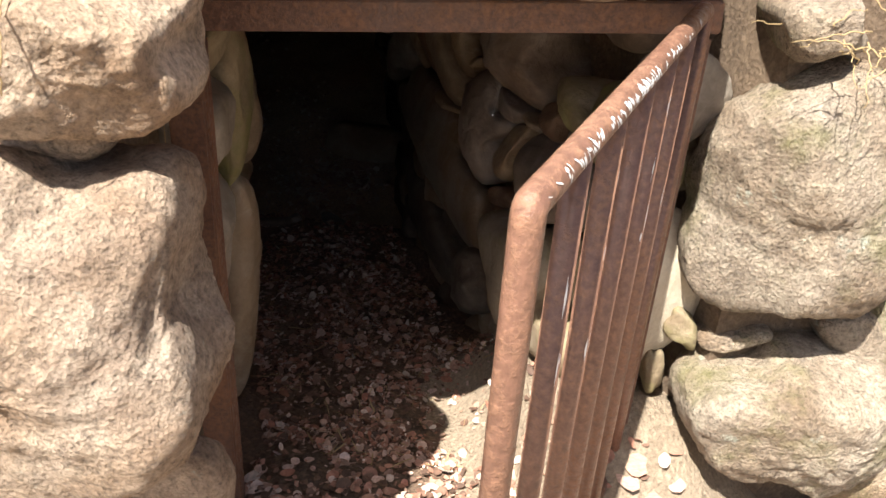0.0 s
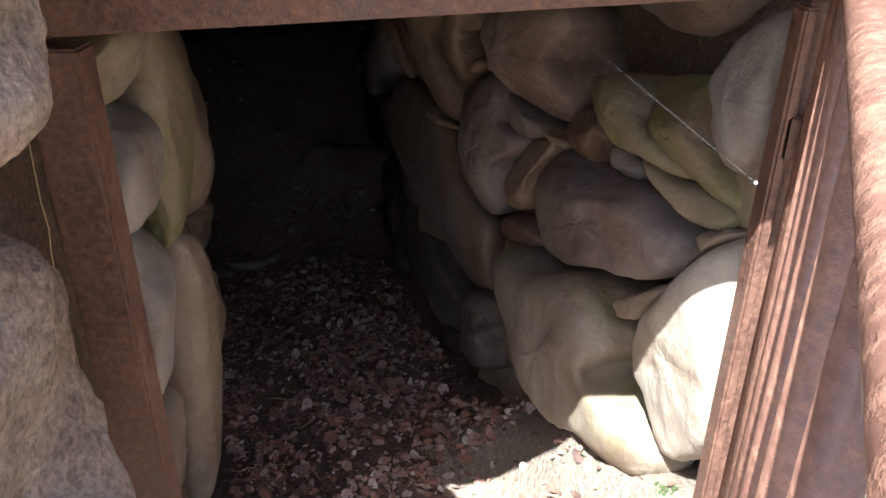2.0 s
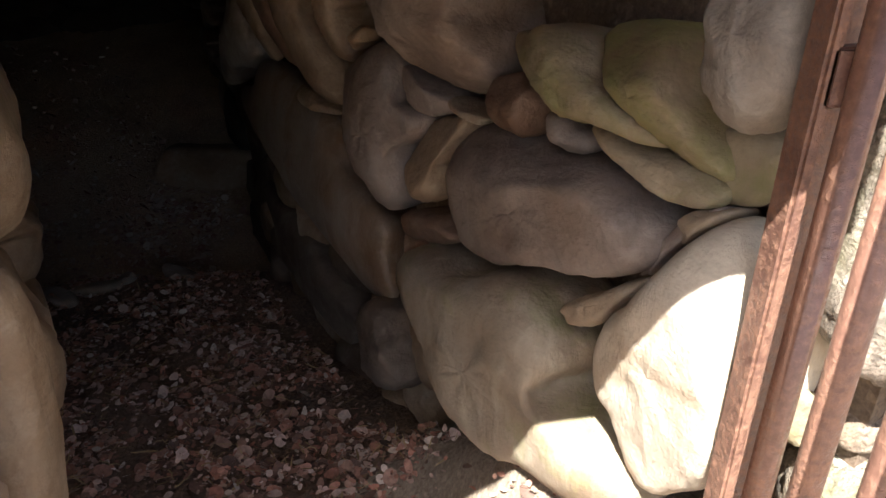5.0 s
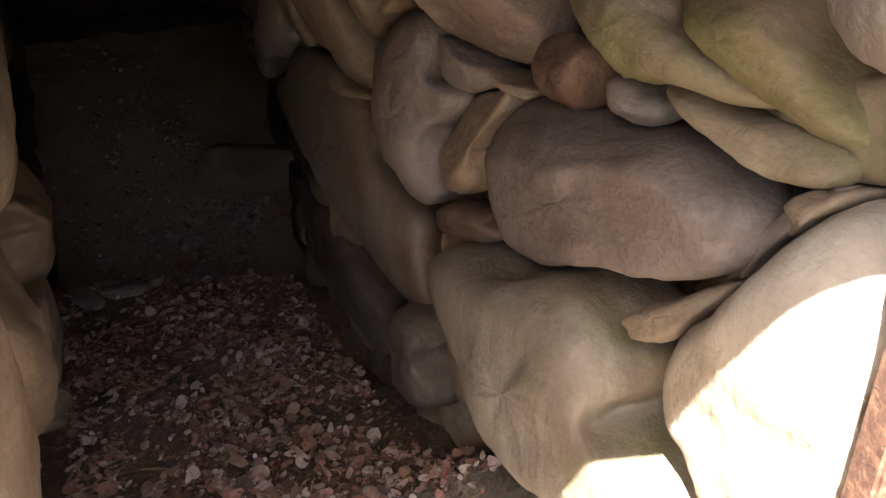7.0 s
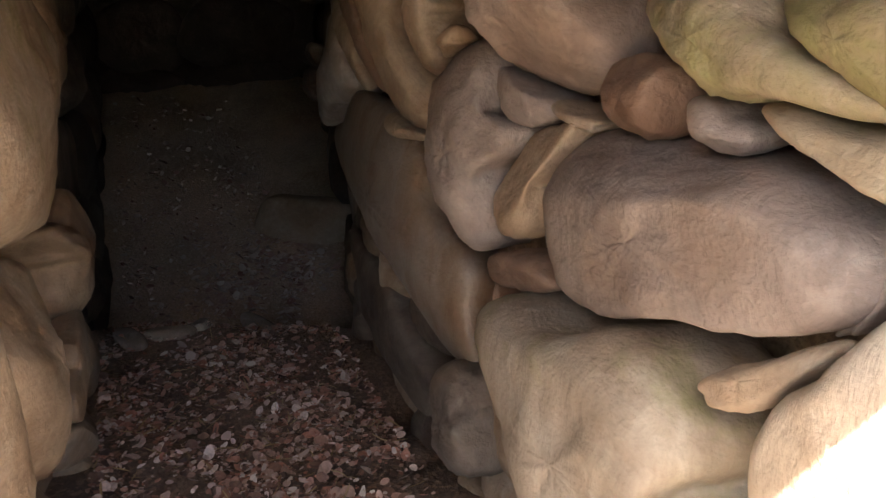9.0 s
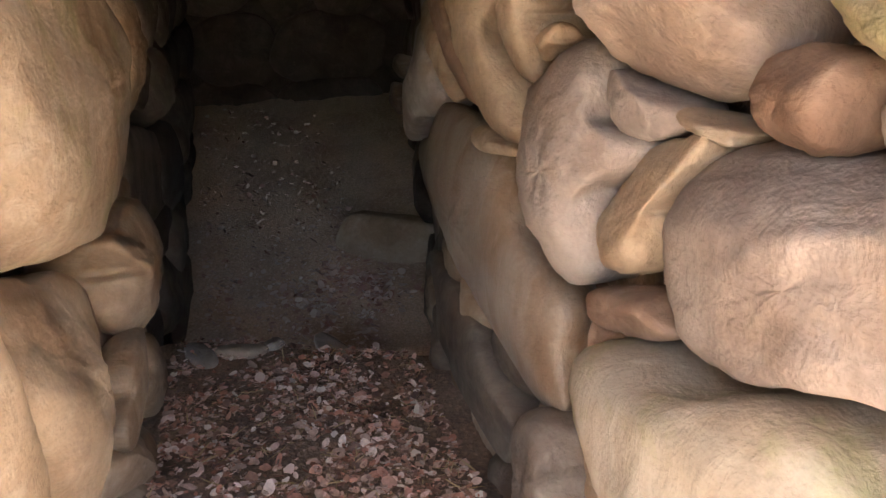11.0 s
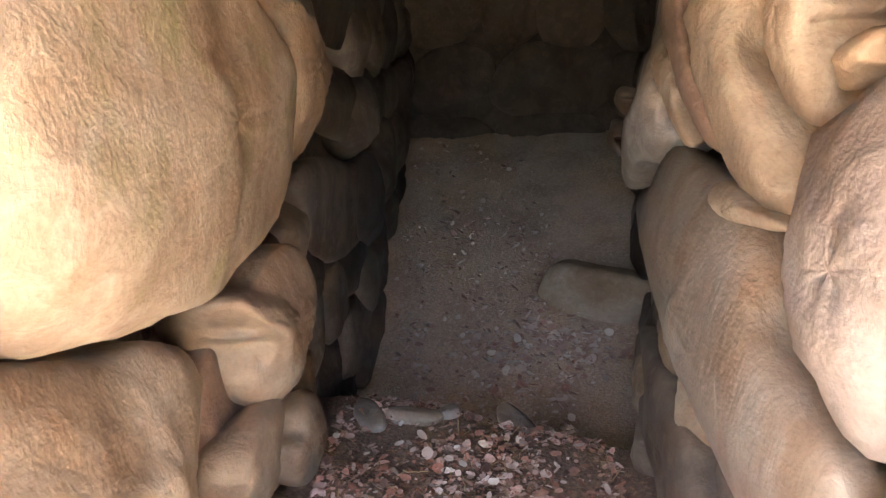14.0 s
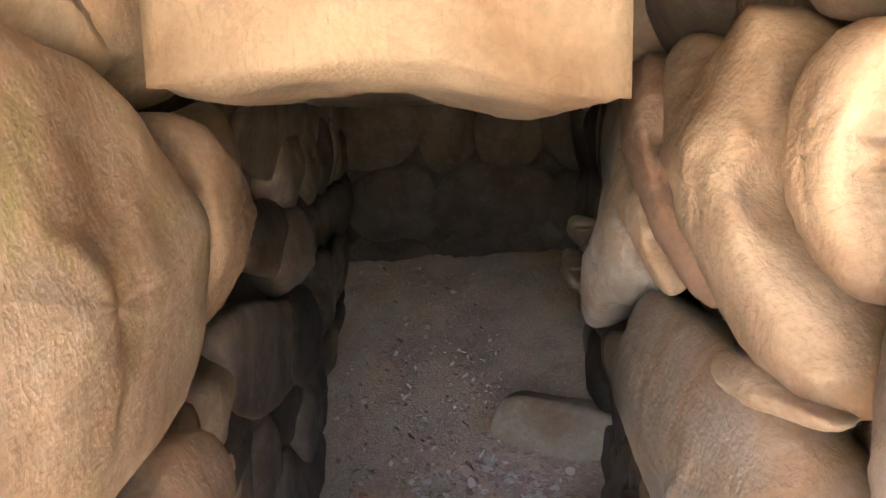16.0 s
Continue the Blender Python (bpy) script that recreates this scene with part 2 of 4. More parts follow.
def tube(points, radius, sides=12, closed_ends=True, taper=1.0, across=None):
    """Verts and faces of a round bar along points."""
    pts = [Vector(p) for p in points]
    verts, faces = [], []
    for i, p in enumerate(pts):
        d = (pts[min(i + 1, len(pts) - 1)] - pts[max(i - 1, 0)]).normalized()
        side = d.cross(Vector((0.31, 0.17, 0.93)) if abs(d.z) < 0.9 else Vector((1, 0.2, 0))).normalized()
        side = across or side
        up = side.cross(d)
        r = radius * (1 + (taper - 1) * i / max(1, len(pts) - 1))
        for k in range(sides):
            a = 2 * math.pi * k / sides
            verts.append(p + (side * math.cos(a) + up * math.sin(a)) * r)
    for i in range(len(pts) - 1):
        for k in range(sides):
            faces.append((i * sides + k, i * sides + (k + 1) % sides, (i + 1) * sides + (k + 1) % sides, (i + 1) * sides + k))
    if closed_ends:
        faces += [tuple(range(sides))[::-1], tuple(range((len(pts) - 1) * sides, len(pts) * sides))]
    return verts, faces


def box_bm(lo, hi, bevel=0.004):
    bm = bmesh.new()
    bmesh.ops.create_cube(bm, size=1)
    for v in bm.verts:
        v.co = Vector([l + (h - l) * (c + 0.5) for l, h, c in zip(lo, hi, v.co)])
    bmesh.ops.bevel(bm, geom=bm.edges[:], offset=bevel, segments=2, affect="EDGES")
    return bm


# ---- the plan: each wall's foot, direction and the way it faces ----
def wall_line(x, y, dx, dy, flip):
    d = Vector((dx, dy, 0)).normalized()
    return Vector((x, y, 0)), d, Vector((-d.y, d.x, 0)) * flip


WALLS = {
    "R": wall_line(0.48, 1.5, -0.292, 0.956, 1),
    "R2": wall_line(-0.03, 3.3, -0.16, 0.987, 1),
    "L": wall_line(-0.405, 1.6, -0.327, 0.945, -1),
    "B": wall_line(-0.55, 7.66, -0.98, -0.2, 1),
    "FL": wall_line(0, 0.98, 1, 0, -1),
    "FR": wall_line(0, 1.44, 1, 0, -1),
    "E2": wall_line(0, 1.85, 1, 0, -1),
    "E": wall_line(0, 1.62, 1, 0, -1),
}


def on_wall(wall, s, off, z):
    p, d, n = WALLS[wall]
    return p + d * s + n * off + Vector((0, 0, z))


def stone(wall, s, off, z, a, b, ang, lobes, mat, bulge, depth, parent, label="", boxy=0.6, rough=1.0, seed=0, fine=56, facets=4, square=2.0):
    """One boulder of a wall: half axes a and b in the wall's face turned by ang, an outline with lobes, bulge towards the
    passage and depth into the bank; boxy under 1 flattens its face."""
    p, d, n = WALLS[wall]
    u = d * math.cos(radians(ang)) + Vector((0, 0, math.sin(radians(ang))))
    v = -d * math.sin(radians(ang)) + Vector((0, 0, math.cos(radians(ang))))
    nu, nv = fine, fine // 2
    size = math.sqrt(a * b)
    key = Vector((seed * 3.7 + 11.3, seed * 1.9, seed * 5.3))
    rng = random.Random(seed * 7 + 1)
    cuts = []
    for _ in range(facets):
        th, tip = rng.uniform(0, 6.283), rng.uniform(0.1, 1.15)
        cuts.append((Vector((math.sin(tip) * math.cos(th), math.sin(tip) * math.sin(th), math.cos(tip))), rng.uniform(0.74, 0.98)))
    verts, faces = [], []
    for j in range(nv + 1):
        ph = math.pi * j / nv
        sn, cs = math.sin(ph), math.cos(ph)
        m = 2 / boxy if cs > 0 else 2.0
        full = (sn ** m + abs(cs) ** m) ** (-1 / m)
        rho, out = sn * full, cs * full
        for i in range(nu):
            th = 2 * math.pi * i / nu
            r = (abs(math.cos(th)) ** square + abs(math.sin(th)) ** square) ** (-1 / square)
            for k in range(0, len(lobes), 2):
                h = k // 2 + 1
                r += (lobes[k] * math.cos(h * th) + lobes[k + 1] * math.sin(h * th)) * rho ** (1.3 * h)
            e = Vector((rho * math.cos(th), rho * math.sin(th), out))
            for g, h in cuts:
                over = e.dot(g) - h + 0.03 * noise.noise(e * 4 + key)
                e -= g * (0.4 * (over + math.sqrt(over * over + 0.0012)))
            q = u * (a * r * e.x) + v * (b * r * e.y) + n * (e.z * (bulge if e.z > 0 else depth))
            w = q / size
            dent = noise.fractal(w * 1.1 + key, 0.8, 2.1, 3) * 0.07 + noise.noise(w * 2.6 + key) * 0.03 + noise.fractal(w * 6 + key, 0.75, 2.2, 4) * 0.03 + (noise.fractal(w * 17 + key, 0.6, 2.2, 3) * 0.013 if fine > 100 else 0)
            g = q.normalized() if q.length > 1e-6 else n
            verts.append(q + g * (dent * rough * size * min(1.0, 0.25 + bulge / size)))
    for j in range(nv):
        for i in range(nu):
            faces.append((j * nu + i, (j + 1) * nu + i, (j + 1) * nu + (i + 1) % nu, j * nu + (i + 1) % nu))
    ob = mesh_object("stone", verts, faces, mat, parent)
    ob.location = on_wall(wall, s, off, z)
    if label:
        tagged(ob, label)
    return ob


def floor_height(x, y):
    """The earth: a shallow ramp down from the gate, a sill with a drop behind it, and the lower floor of the chamber."""
    along = np.interp(y, [-60, -2, 0.4, 1.2, 1.95, 3.1, 3.85, 3.98, 4.2, 4.7, 5.28, 5.68, 7.1, 8.0], [0.22, 0.22, 0.2, 0.14, 0.0, -0.2, -0.27, -0.36, -0.7, -0.72, -0.57, -0.42, 0.02, 0.25])
    mid = 0.48 - 0.305 * (y - 1.5)
    crest = np.interp(y, [1.0, 1.15, 1.35, 1.5, 1.72, 1.88, 2.2, 2.5], [0, 0.12, 0.36, 0.45, 0.38, 0.31, 0.12, -0.2])
    bank = np.clip(crest - along, 0, 1) * np.clip((x - (mid - 0.3)) / 0.27, 0, 1) ** 2.2 * np.clip((1.0 - x) / 0.3, 0, 1) * (y < 2.5)
    return along + bank


# ---- ground: one sheet of earth, fine near the passage, wide to the horizon ----
def ground_sheet():
    xs = np.concatenate([[-900, -200, -50, -15, -6, -3], np.arange(-2.6, 1.4, 0.05), [2, 3, 6, 15, 50, 200, 900]])
    ys = np.concatenate([[-900, -200, -50, -15, -6, -3, -1.5], np.arange(-0.8, 4.6, 0.05), np.arange(4.7, 9.6, 0.15), [12, 20, 50, 200, 900]])
    gx, gy = np.meshgrid(xs, ys)
    gz = floor_height(gx, gy)
    verts = []
    for x, y, z in zip(gx.ravel(), gy.ravel(), gz.ravel()):
        w = 1.0 if -3 < x < 3 and -3 < y < 12 else 0.0
        verts.append((x, y, z + w * (0.035 * noise.noise((x * 3, y * 3, 1.0)) + 0.012 * noise.fractal((x * 14, y * 14, 2.0), 0.8, 2.1, 3))))
    nx, ny = len(xs), len(ys)
    faces = [(j * nx + i, j * nx + i + 1, (j + 1) * nx + i + 1, (j + 1) * nx + i) for j in range(ny - 1) for i in range(nx - 1)]
    ob = mesh_object("ground", verts, faces, SOIL)
    ob.data.materials.append(INNER)
    ob.data.materials.append(YARD)
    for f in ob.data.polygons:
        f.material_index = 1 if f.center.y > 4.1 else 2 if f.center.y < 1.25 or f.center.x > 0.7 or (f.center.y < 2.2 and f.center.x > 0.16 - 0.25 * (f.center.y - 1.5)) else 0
    return tagged(ob, "brown leaf-strewn earth sloping down into the passage", "ground", kind="structure")


ground = ground_sheet()


# ---- walls of the passage and the bank behind the stones ----
def slab(name, corners, z0, z1, mat, label):
    """An upright or lying block over a plan of four corners."""
    bm = bmesh.new()
    lo = [bm.verts.new((x, y, z0)) for x, y in corners]
    hi = [bm.verts.new((x, y, z1)) for x, y in corners]
    bm.faces.new(lo[::-1])
    bm.faces.new(hi)
    for i in range(4):
        bm.faces.new((lo[i], lo[(i + 1) % 4], hi[(i + 1) % 4], hi[i]))
    bmesh.ops.recalc_face_normals(bm, faces=bm.faces[:])
    return tagged(part(name, bm, mat), label, "wall", kind="structure")


def plan(wall, s0, s1, near, far):
    return [tuple(on_wall(wall, s, o, 0)[:2]) for s, o in ((s0, near), (s1, near), (s1, far), (s0, far))]


wall_right = slab("wall_right", plan("R", -0.12, 2.35, -0.21, -0.75), -0.9, 1.9, EARTH, "passage wall of stacked boulders set in dark earth")
wall_chamber = slab("wall_chamber", plan("R2", 0.15, 6.6, -0.27, -0.75), -0.9, 1.9, EARTH, "chamber wall of stacked boulders set in dark earth")
wall_left = slab("wall_left", plan("L", 0.12, 8.6, -0.19, -0.75), -0.9, 1.9, EARTH, "passage wall of rounded boulders set in dark earth")
# the end wall's near-black colour stands in for shade at the back
wall_end = slab("wall_end", plan("R2", 4.42, 4.8, -0.4, 2.6), -0.9, 1.9, DAMP_SHADE, "end wall of the burial chamber, coloured dark for its shade")
facade_left = slab("facade_left", [(-4.5, 1.2), (-0.58, 1.2), (-0.58, 1.72), (-4.5, 1.8)], -0.3, 2.3, EARTH, "earth bank faced with big rough stones beside the gate")
facade_right = slab("facade_right", [(0.66, 1.74), (4.5, 1.7), (4.5, 2.2), (0.62, 2.2)], -0.3, 1.75, EARTH, "earth bank faced with lichened boulders beside the gate")


# ---- the measured boulders, wall by wall ----
stone("R", 0.448, -0.065, 0.829, 0.311, 0.120, -17, (0.043, 0.098, -0.007, 0.081, -0.158, -0.071, -0.069, -0.022, 0.047, -0.015, 0.038, 0.013), PINK, 0.1, 0.25, wall_right, "long pinkish-grey boulder with chipped face", boxy=0.5, seed=1, fine=72, facets=3)
stone("R", 0.497, -0.068, 0.481, 0.339, 0.181, -17, (-0.002, 0.01, -0.183, 0.183, 0.003, -0.003, -0.182, 0.082, -0.006, -0.038, -0.072, -0.096), STREAKY, 0.15, 0.25, wall_right, "large streaked boulder resting on the passage floor", boxy=0.42, seed=2, fine=72, facets=1)
stone("R", 0.073, -0.074, 0.722, 0.229, 0.127, -68, (-0.039, -0.055, -0.043, -0.086, -0.127, -0.014, -0.015, -0.08, 0.021, 0.004, -0.016, -0.006), STAINED, 0.12, 0.22, wall_right, "tall pale boulder at the passage mouth with dark damp stain", boxy=0.6, seed=3, fine=72, facets=1, rough=0.6)
stone("R", 0.241, -0.024, 0.753, 0.095, 0.023, -42, (0.01, -0.239, 0.041, 0.024, -0.163, 0.15, 0.048, -0.014, 0.007, 0.012, -0.062, -0.022), TAN, 0.03, 0.1, wall_right, "thin broken tan flake wedged between boulders", boxy=0.5, seed=4, fine=56, facets=6)
stone("R", 0.078, -0.043, 0.951, 0.036, 0.014, -40, (-0.011, 0.414, -0.036, -0.261, -0.181, -0.217, 0.019, -0.15), TAN, 0.03, 0.1, wall_right, "", boxy=0.5, seed=5, fine=40, facets=3)
stone("R", 0.12, -0.053, 0.91, 0.088, 0.013, -55, (-0, -0.04, 0.12, -0, 0.16, -0.1, -0.06, 0.13, -0.09, 0.11), PINK, 0.03, 0.1, wall_right, "", boxy=0.6, seed=6, fine=40, facets=3)
stone("R", 1.048, -0.083, 0.800, 0.217, 0.128, -20, (0.104, 0.152, -0.383, -0.099, -0.244, -0.018, 0.157, 0.014, -0.004, -0.069, -0.005, -0.073), PINK, 0.14, 0.25, wall_right, "upright rounded grey boulder", boxy=0.6, seed=7, fine=72, facets=1)
stone("R", 0.895, -0.048, 0.930, 0.106, 0.037, 1, (-0.084, 0.039, 0.029, 0.298, -0.032, 0.178, 0.105, -0.018, 0.031, -0.046, 0.017, -0.041), PINK, 0.04, 0.12, wall_right, "flat wedge stone between boulders", boxy=0.5, seed=8, fine=56, facets=8)
stone("R", 0.732, -0.064, 0.928, 0.059, 0.012, 1, (-0.169, 0.107, 0.022, 0.372, -0.036, 0.278, -0.12, -0.08), TAN, 0.03, 0.1, wall_right, "", boxy=0.7, seed=9, fine=40, facets=3)
stone("R", 0.840, -0.057, 0.778, 0.151, 0.060, -39, (0.095, 0.263, -0.082, -0.321, -0.01, 0.094, 0.051, -0.039, 0.013, 0.043, -0.022, -0.083), OCHRE, 0.06, 0.15, wall_right, "upright ochre stone wedged beside a boulder", boxy=0.6, seed=10, fine=56, facets=3)
stone("R", 0.865, -0.067, 0.618, 0.144, 0.037, -21, (-0.006, -0.003, -0.065, 0.148, -0.019, -0.001, -0.089, 0.02), RED, 0.06, 0.15, wall_right, "small reddish-brown stone between two boulders", boxy=0.6, seed=11, fine=56, facets=3)
stone("R", 0.537, -0.057, 0.993, 0.080, 0.048, -7, (0.018, 0.066, -0.187, 0.053, -0.037, 0.088, -0.034, -0.006, -0.01, -0.014, 0.004, 0.009), RED, 0.06, 0.15, wall_right, "rounded brown stone", boxy=0.6, seed=12, fine=40, facets=3)
stone("R", 0.399, -0.068, 0.982, 0.049, 0.023, -3, (-0.141, 0.033, -0.178, 0.346, -0.145, 0.053, -0.044, -0.068), PINK, 0.04, 0.12, wall_right, "", boxy=0.6, seed=13, fine=40, facets=3)
stone("R", 0.187, -0.062, 1.003, 0.095, 0.029, 2, (-0.194, 0.035, 0.293, 0.252, 0.154, 0.136, 0.008, 0.035, -0.022, 0.045, -0.038, 0.01), OLIVE, 0.05, 0.15, wall_right, "long greenish-grey slab", boxy=0.55, seed=14, fine=56, facets=3)
stone("R", 0.898, -0.074, 1.098, 0.264, 0.123, -5, (-0.125, 0, -0.144, 0.08, 0.237, -0.073, 0.078, -0.082, 0.035, -0.071, 0.004, -0.039), PINK, 0.12, 0.25, wall_right, "large rounded pinkish boulder", boxy=0.6, seed=15, fine=72, facets=2)
stone("R", 0.388, -0.066, 1.083, 0.171, 0.055, 8, (-0.002, -0.044, 0.033, 0.061, -0.121, -0.037, 0.132, 0.005, -0.034, -0.026, 0.039, 0.062), OLIVE, 0.08, 0.2, wall_right, "brown mossy boulder", boxy=0.6, seed=16, fine=56, facets=3)
stone("R", 0.203, -0.114, 1.100, 0.116, 0.055, 20, (-0.009, 0.166, 0.301, 0.303, 0.047, -0.139, 0.069, -0.002, 0.057, -0.03, -0.012, -0.022), OLIVE, 0.12, 0.2, wall_right, "yellow-green mossy boulder", boxy=0.6, seed=17, fine=56, facets=3)
stone("R", 0.015, -0.036, 1.223, 0.107, 0.079, -59, (0.048, -0.007, 0.071, -0.223, -0.036, 0.076, 0.018, 0.024, -0.025, 0.054, -0.028, -0.021), PALE, 0.08, 0.15, wall_right, "pale grey rounded stone beside the frame", boxy=0.6, seed=18, fine=40, facets=3)
stone("R", 0.133, -0.098, 1.031, 0.107, 0.052, -5, (-0.201, -0.069, 0.154, 0.077, 0.117, 0.213, -0.094, 0.075), OLIVE, 0.04, 0.15, wall_right, "", boxy=0.6, seed=19, fine=40, facets=3)
stone("R", 1.743, -0.06, 0.485, 0.557, 0.212, 3, (-0.008, 0.271, 0.225, 0.224, 0.12, -0.19, 0.014, -0.043, 0.073, 0.003, 0.039, -0.11), WET, 0.09, 0.2, wall_right, "tall damp boulder leaning like a column", boxy=0.9, seed=20, fine=72, facets=1)
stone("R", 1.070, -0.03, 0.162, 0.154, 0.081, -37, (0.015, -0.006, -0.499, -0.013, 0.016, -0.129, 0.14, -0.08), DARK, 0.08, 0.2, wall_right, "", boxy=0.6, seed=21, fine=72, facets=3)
# dark colour here stands for the column boulder's shadowed left side
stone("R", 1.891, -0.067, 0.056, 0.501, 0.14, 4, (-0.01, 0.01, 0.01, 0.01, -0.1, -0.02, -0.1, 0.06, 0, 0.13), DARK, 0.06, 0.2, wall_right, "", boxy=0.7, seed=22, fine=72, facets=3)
stone("R", 1.72, -0.043, 0.003, 0.097, 0.036, -33, (-0.01, -0.01, -0, 0.01, 0.16, -0.07, 0.09, 0.04, -0.01, -0.03), TAN, 0.03, 0.05, wall_right, "", boxy=0.8, seed=23, fine=40, facets=3)
stone("R", 1.716, -0.094, 0.997, 0.280, 0.153, 24, (0.075, 0.124, 0.085, 0.561, 0.069, -0.122, 0.111, 0.037, 0.066, 0.059, 0.017, 0.085), OCHRE, 0.12, 0.25, wall_right, "drooping brown boulder under the roof", boxy=0.6, seed=24, fine=72, facets=2)
stone("R", 2.172, -0.086, 1.015, 0.262, 0.109, 24, (0.183, 0.081, 0.292, 0.512, 0.064, -0.134, -0.031, 0.018, 0.145, -0.066, 0.01, 0.044), RED, 0.08, 0.2, wall_right, "reddish upright boulder beside the capstone", boxy=0.65, seed=25, fine=72, facets=2)
stone("R", 2.271, -0.062, 0.899, 0.186, 0.055, 19, (0.038, 0.138, 0.295, 0.343, 0.244, -0.102, -0.083, 0.136, 0.08, 0.032, -0.031, -0.144), TAN, 0.05, 0.15, wall_right, "", boxy=0.7, seed=26, fine=72, facets=3)
stone("R", 2.552, -0.086, 0.732, 0.306, 0.130, -18, (-0.077, -0.059, -0.258, -0.238, 0.023, -0.344, -0.063, -0.011, -0.117, 0.144, -0.073, 0), PALE, 0.08, 0.2, wall_chamber, "egg-shaped grey boulder", boxy=0.7, seed=27, fine=72, facets=3)
stone("R", 3.093, -0.078, 0.741, 0.093, 0.026, -3, (-0.036, -0.166, -0.552, 0.319, 0.063, 0.058, 0.17, -0.161), DARK, 0.04, 0.1, wall_chamber, "", boxy=0.8, seed=28, fine=56, facets=3)
stone("R", 3.192, -0.078, 0.590, 0.122, 0.039, -5, (0.086, 0.022, -0.472, 0.395, -0.02, 0.157, 0.04, -0.132), DARK, 0.04, 0.1, wall_chamber, "", boxy=0.8, seed=29, fine=56, facets=3)
stone("R", 1.540, -0.028, 0.735, 0.153, 0.026, -8, (0.036, 0.236, -0.021, 0.118, -0.219, -0.203, -0.028, -0.076), TAN, 0.04, 0.1, wall_right, "thin leaf-shaped stone lying on a boulder", boxy=0.7, seed=30, fine=56, facets=3)
stone("R", 1.389, -0.085, 1.051, 0.100, 0.090, 0, (-0.002, 0.048, -0.621, 0.058, 0.003, 0.06, 0.094, -0.044, -0.089, -0.064, 0.108, 0.026), TAN, 0.1, 0.2, wall_right, "rounded tan boulder high in the wall", boxy=0.6, seed=31, fine=56, facets=1)
stone("R", 1.163, -0.016, 0.994, 0.049, 0.019, -13, (0.088, 0.126, -0.083, -0.522, 0.046, -0.351, -0.035, 0.059), OCHRE, 0.035, 0.05, wall_right, "small bright ochre pebble wedged in the wall", boxy=0.7, seed=32, fine=40, facets=3)
stone("L", 1.085, -0.051, 0.900, 0.636, 0.273, -5, (0.018, -0.055, -0.064, -0.035, -0.001, -0.07, -0.014, 0.01, 0.004, 0.03, 0.016, 0.006), MOSSY, 0.18, 0.25, wall_left, "huge rounded tan boulder overhanging the passage", boxy=0.6, seed=33, fine=72, facets=2)
stone("L", 1.876, -0.063, 0.915, 0.325, 0.160, -3, (0.192, 0.179, -0.46, 0.27, -0.112, 0.286, -0.025, 0.038, -0.171, -0.119, 0.013, -0.067), OCHRE, 0.14, 0.2, wall_left, "ochre boulder behind a huge one", boxy=0.65, seed=34, fine=72, facets=1)
stone("L", 0.776, -0.08, 0.423, 0.351, 0.167, -33, (-0.16, 0.03, -0.341, -0.071, -0.175, -0.025, -0.032, -0.042, 0.056, -0.016, 0.059, 0.062), TAN, 0.15, 0.25, wall_left, "squarish tan boulder low in the wall", boxy=0.5, seed=35, fine=72, facets=3)
stone("L", 1.384, 0.02, 0.436, 0.260, 0.093, -20, (0.026, 0.137, -0.467, 0.044, -0.138, 0.127, 0.163, -0.165, 0.082, -0.128, -0.107, -0.027), OCHRE, 0.1, 0.2, wall_left, "angular ochre stone with a broken ridge", boxy=0.6, seed=36, fine=72, facets=4)
stone("L", 1.386, -0.036, -0.170, 0.266, 0.085, -34, (0.082, 0.051, -0.406, 0.186, -0.323, 0.033, -0.052, -0.07), OCHRE, 0.08, 0.15, wall_left, "", boxy=0.7, seed=37, fine=72, facets=3)
stone("L", 1.323, -0.036, -0.099, 0.348, 0.083, -33, (-0.01, 0, 0.01, -0, -0.16, -0.07, -0.09, -0.02, 0.03, 0), TAN, 0.08, 0.15, wall_left, "", boxy=0.7, seed=38, fine=72, facets=3)
stone("E", -0.509, -0.024, 1.239, 0.071, 0.053, 48, (0.01, 0.015, -0.049, 0.077, -0.008, -0.093, 0.098, -0.129), OLIVE, 0.08, 0.2, wall_left, "", boxy=0.6, seed=39, fine=40, facets=3)
stone("E", -0.535, -0.03, 1.054, 0.107, 0.085, 74, (0.014, -0.01, 0.003, 0.08, -0.019, 0.114, -0.141, -0.066), PALE, 0.1, 0.2, wall_left, "grey stone behind the frame post", boxy=0.6, seed=40, fine=56, facets=3)
stone("E", -0.578, -0.024, 0.770, 0.170, 0.114, 84, (0.008, -0.063, 0.018, 0.045, 0.056, 0.007, -0.057, 0.047, -0.02, 0.017, -0.018, -0.085), PALE, 0.08, 0.2, wall_left, "", boxy=0.65, seed=41, fine=56, facets=3)
stone("FL", -0.428, -0.04, 1.404, 0.153, 0.110, 21, (-0.05, 0.001, -0.111, -0.081, 0.05, 0.002, -0.05, 0.152, 0.047, -0.069, 0.062, 0.036), SPOTTED, 0.21, 0.2, facade_left, "blocky granite boulder with a white lichen spot", boxy=0.4, seed=42, fine=128, facets=4, rough=1.0)
stone("FL", -0.548, 0, 0.947, 0.341, 0.218, 61, (0.024, -0.065, 0.046, -0.004, -0.073, 0.124, 0.026, -0.062, 0.023, -0.081, -0.029, -0.033), FACADE, 0.27, 0.2, facade_left, "big squarish granite boulder beside the gate", boxy=0.34, seed=43, fine=128, facets=3, rough=1.0)
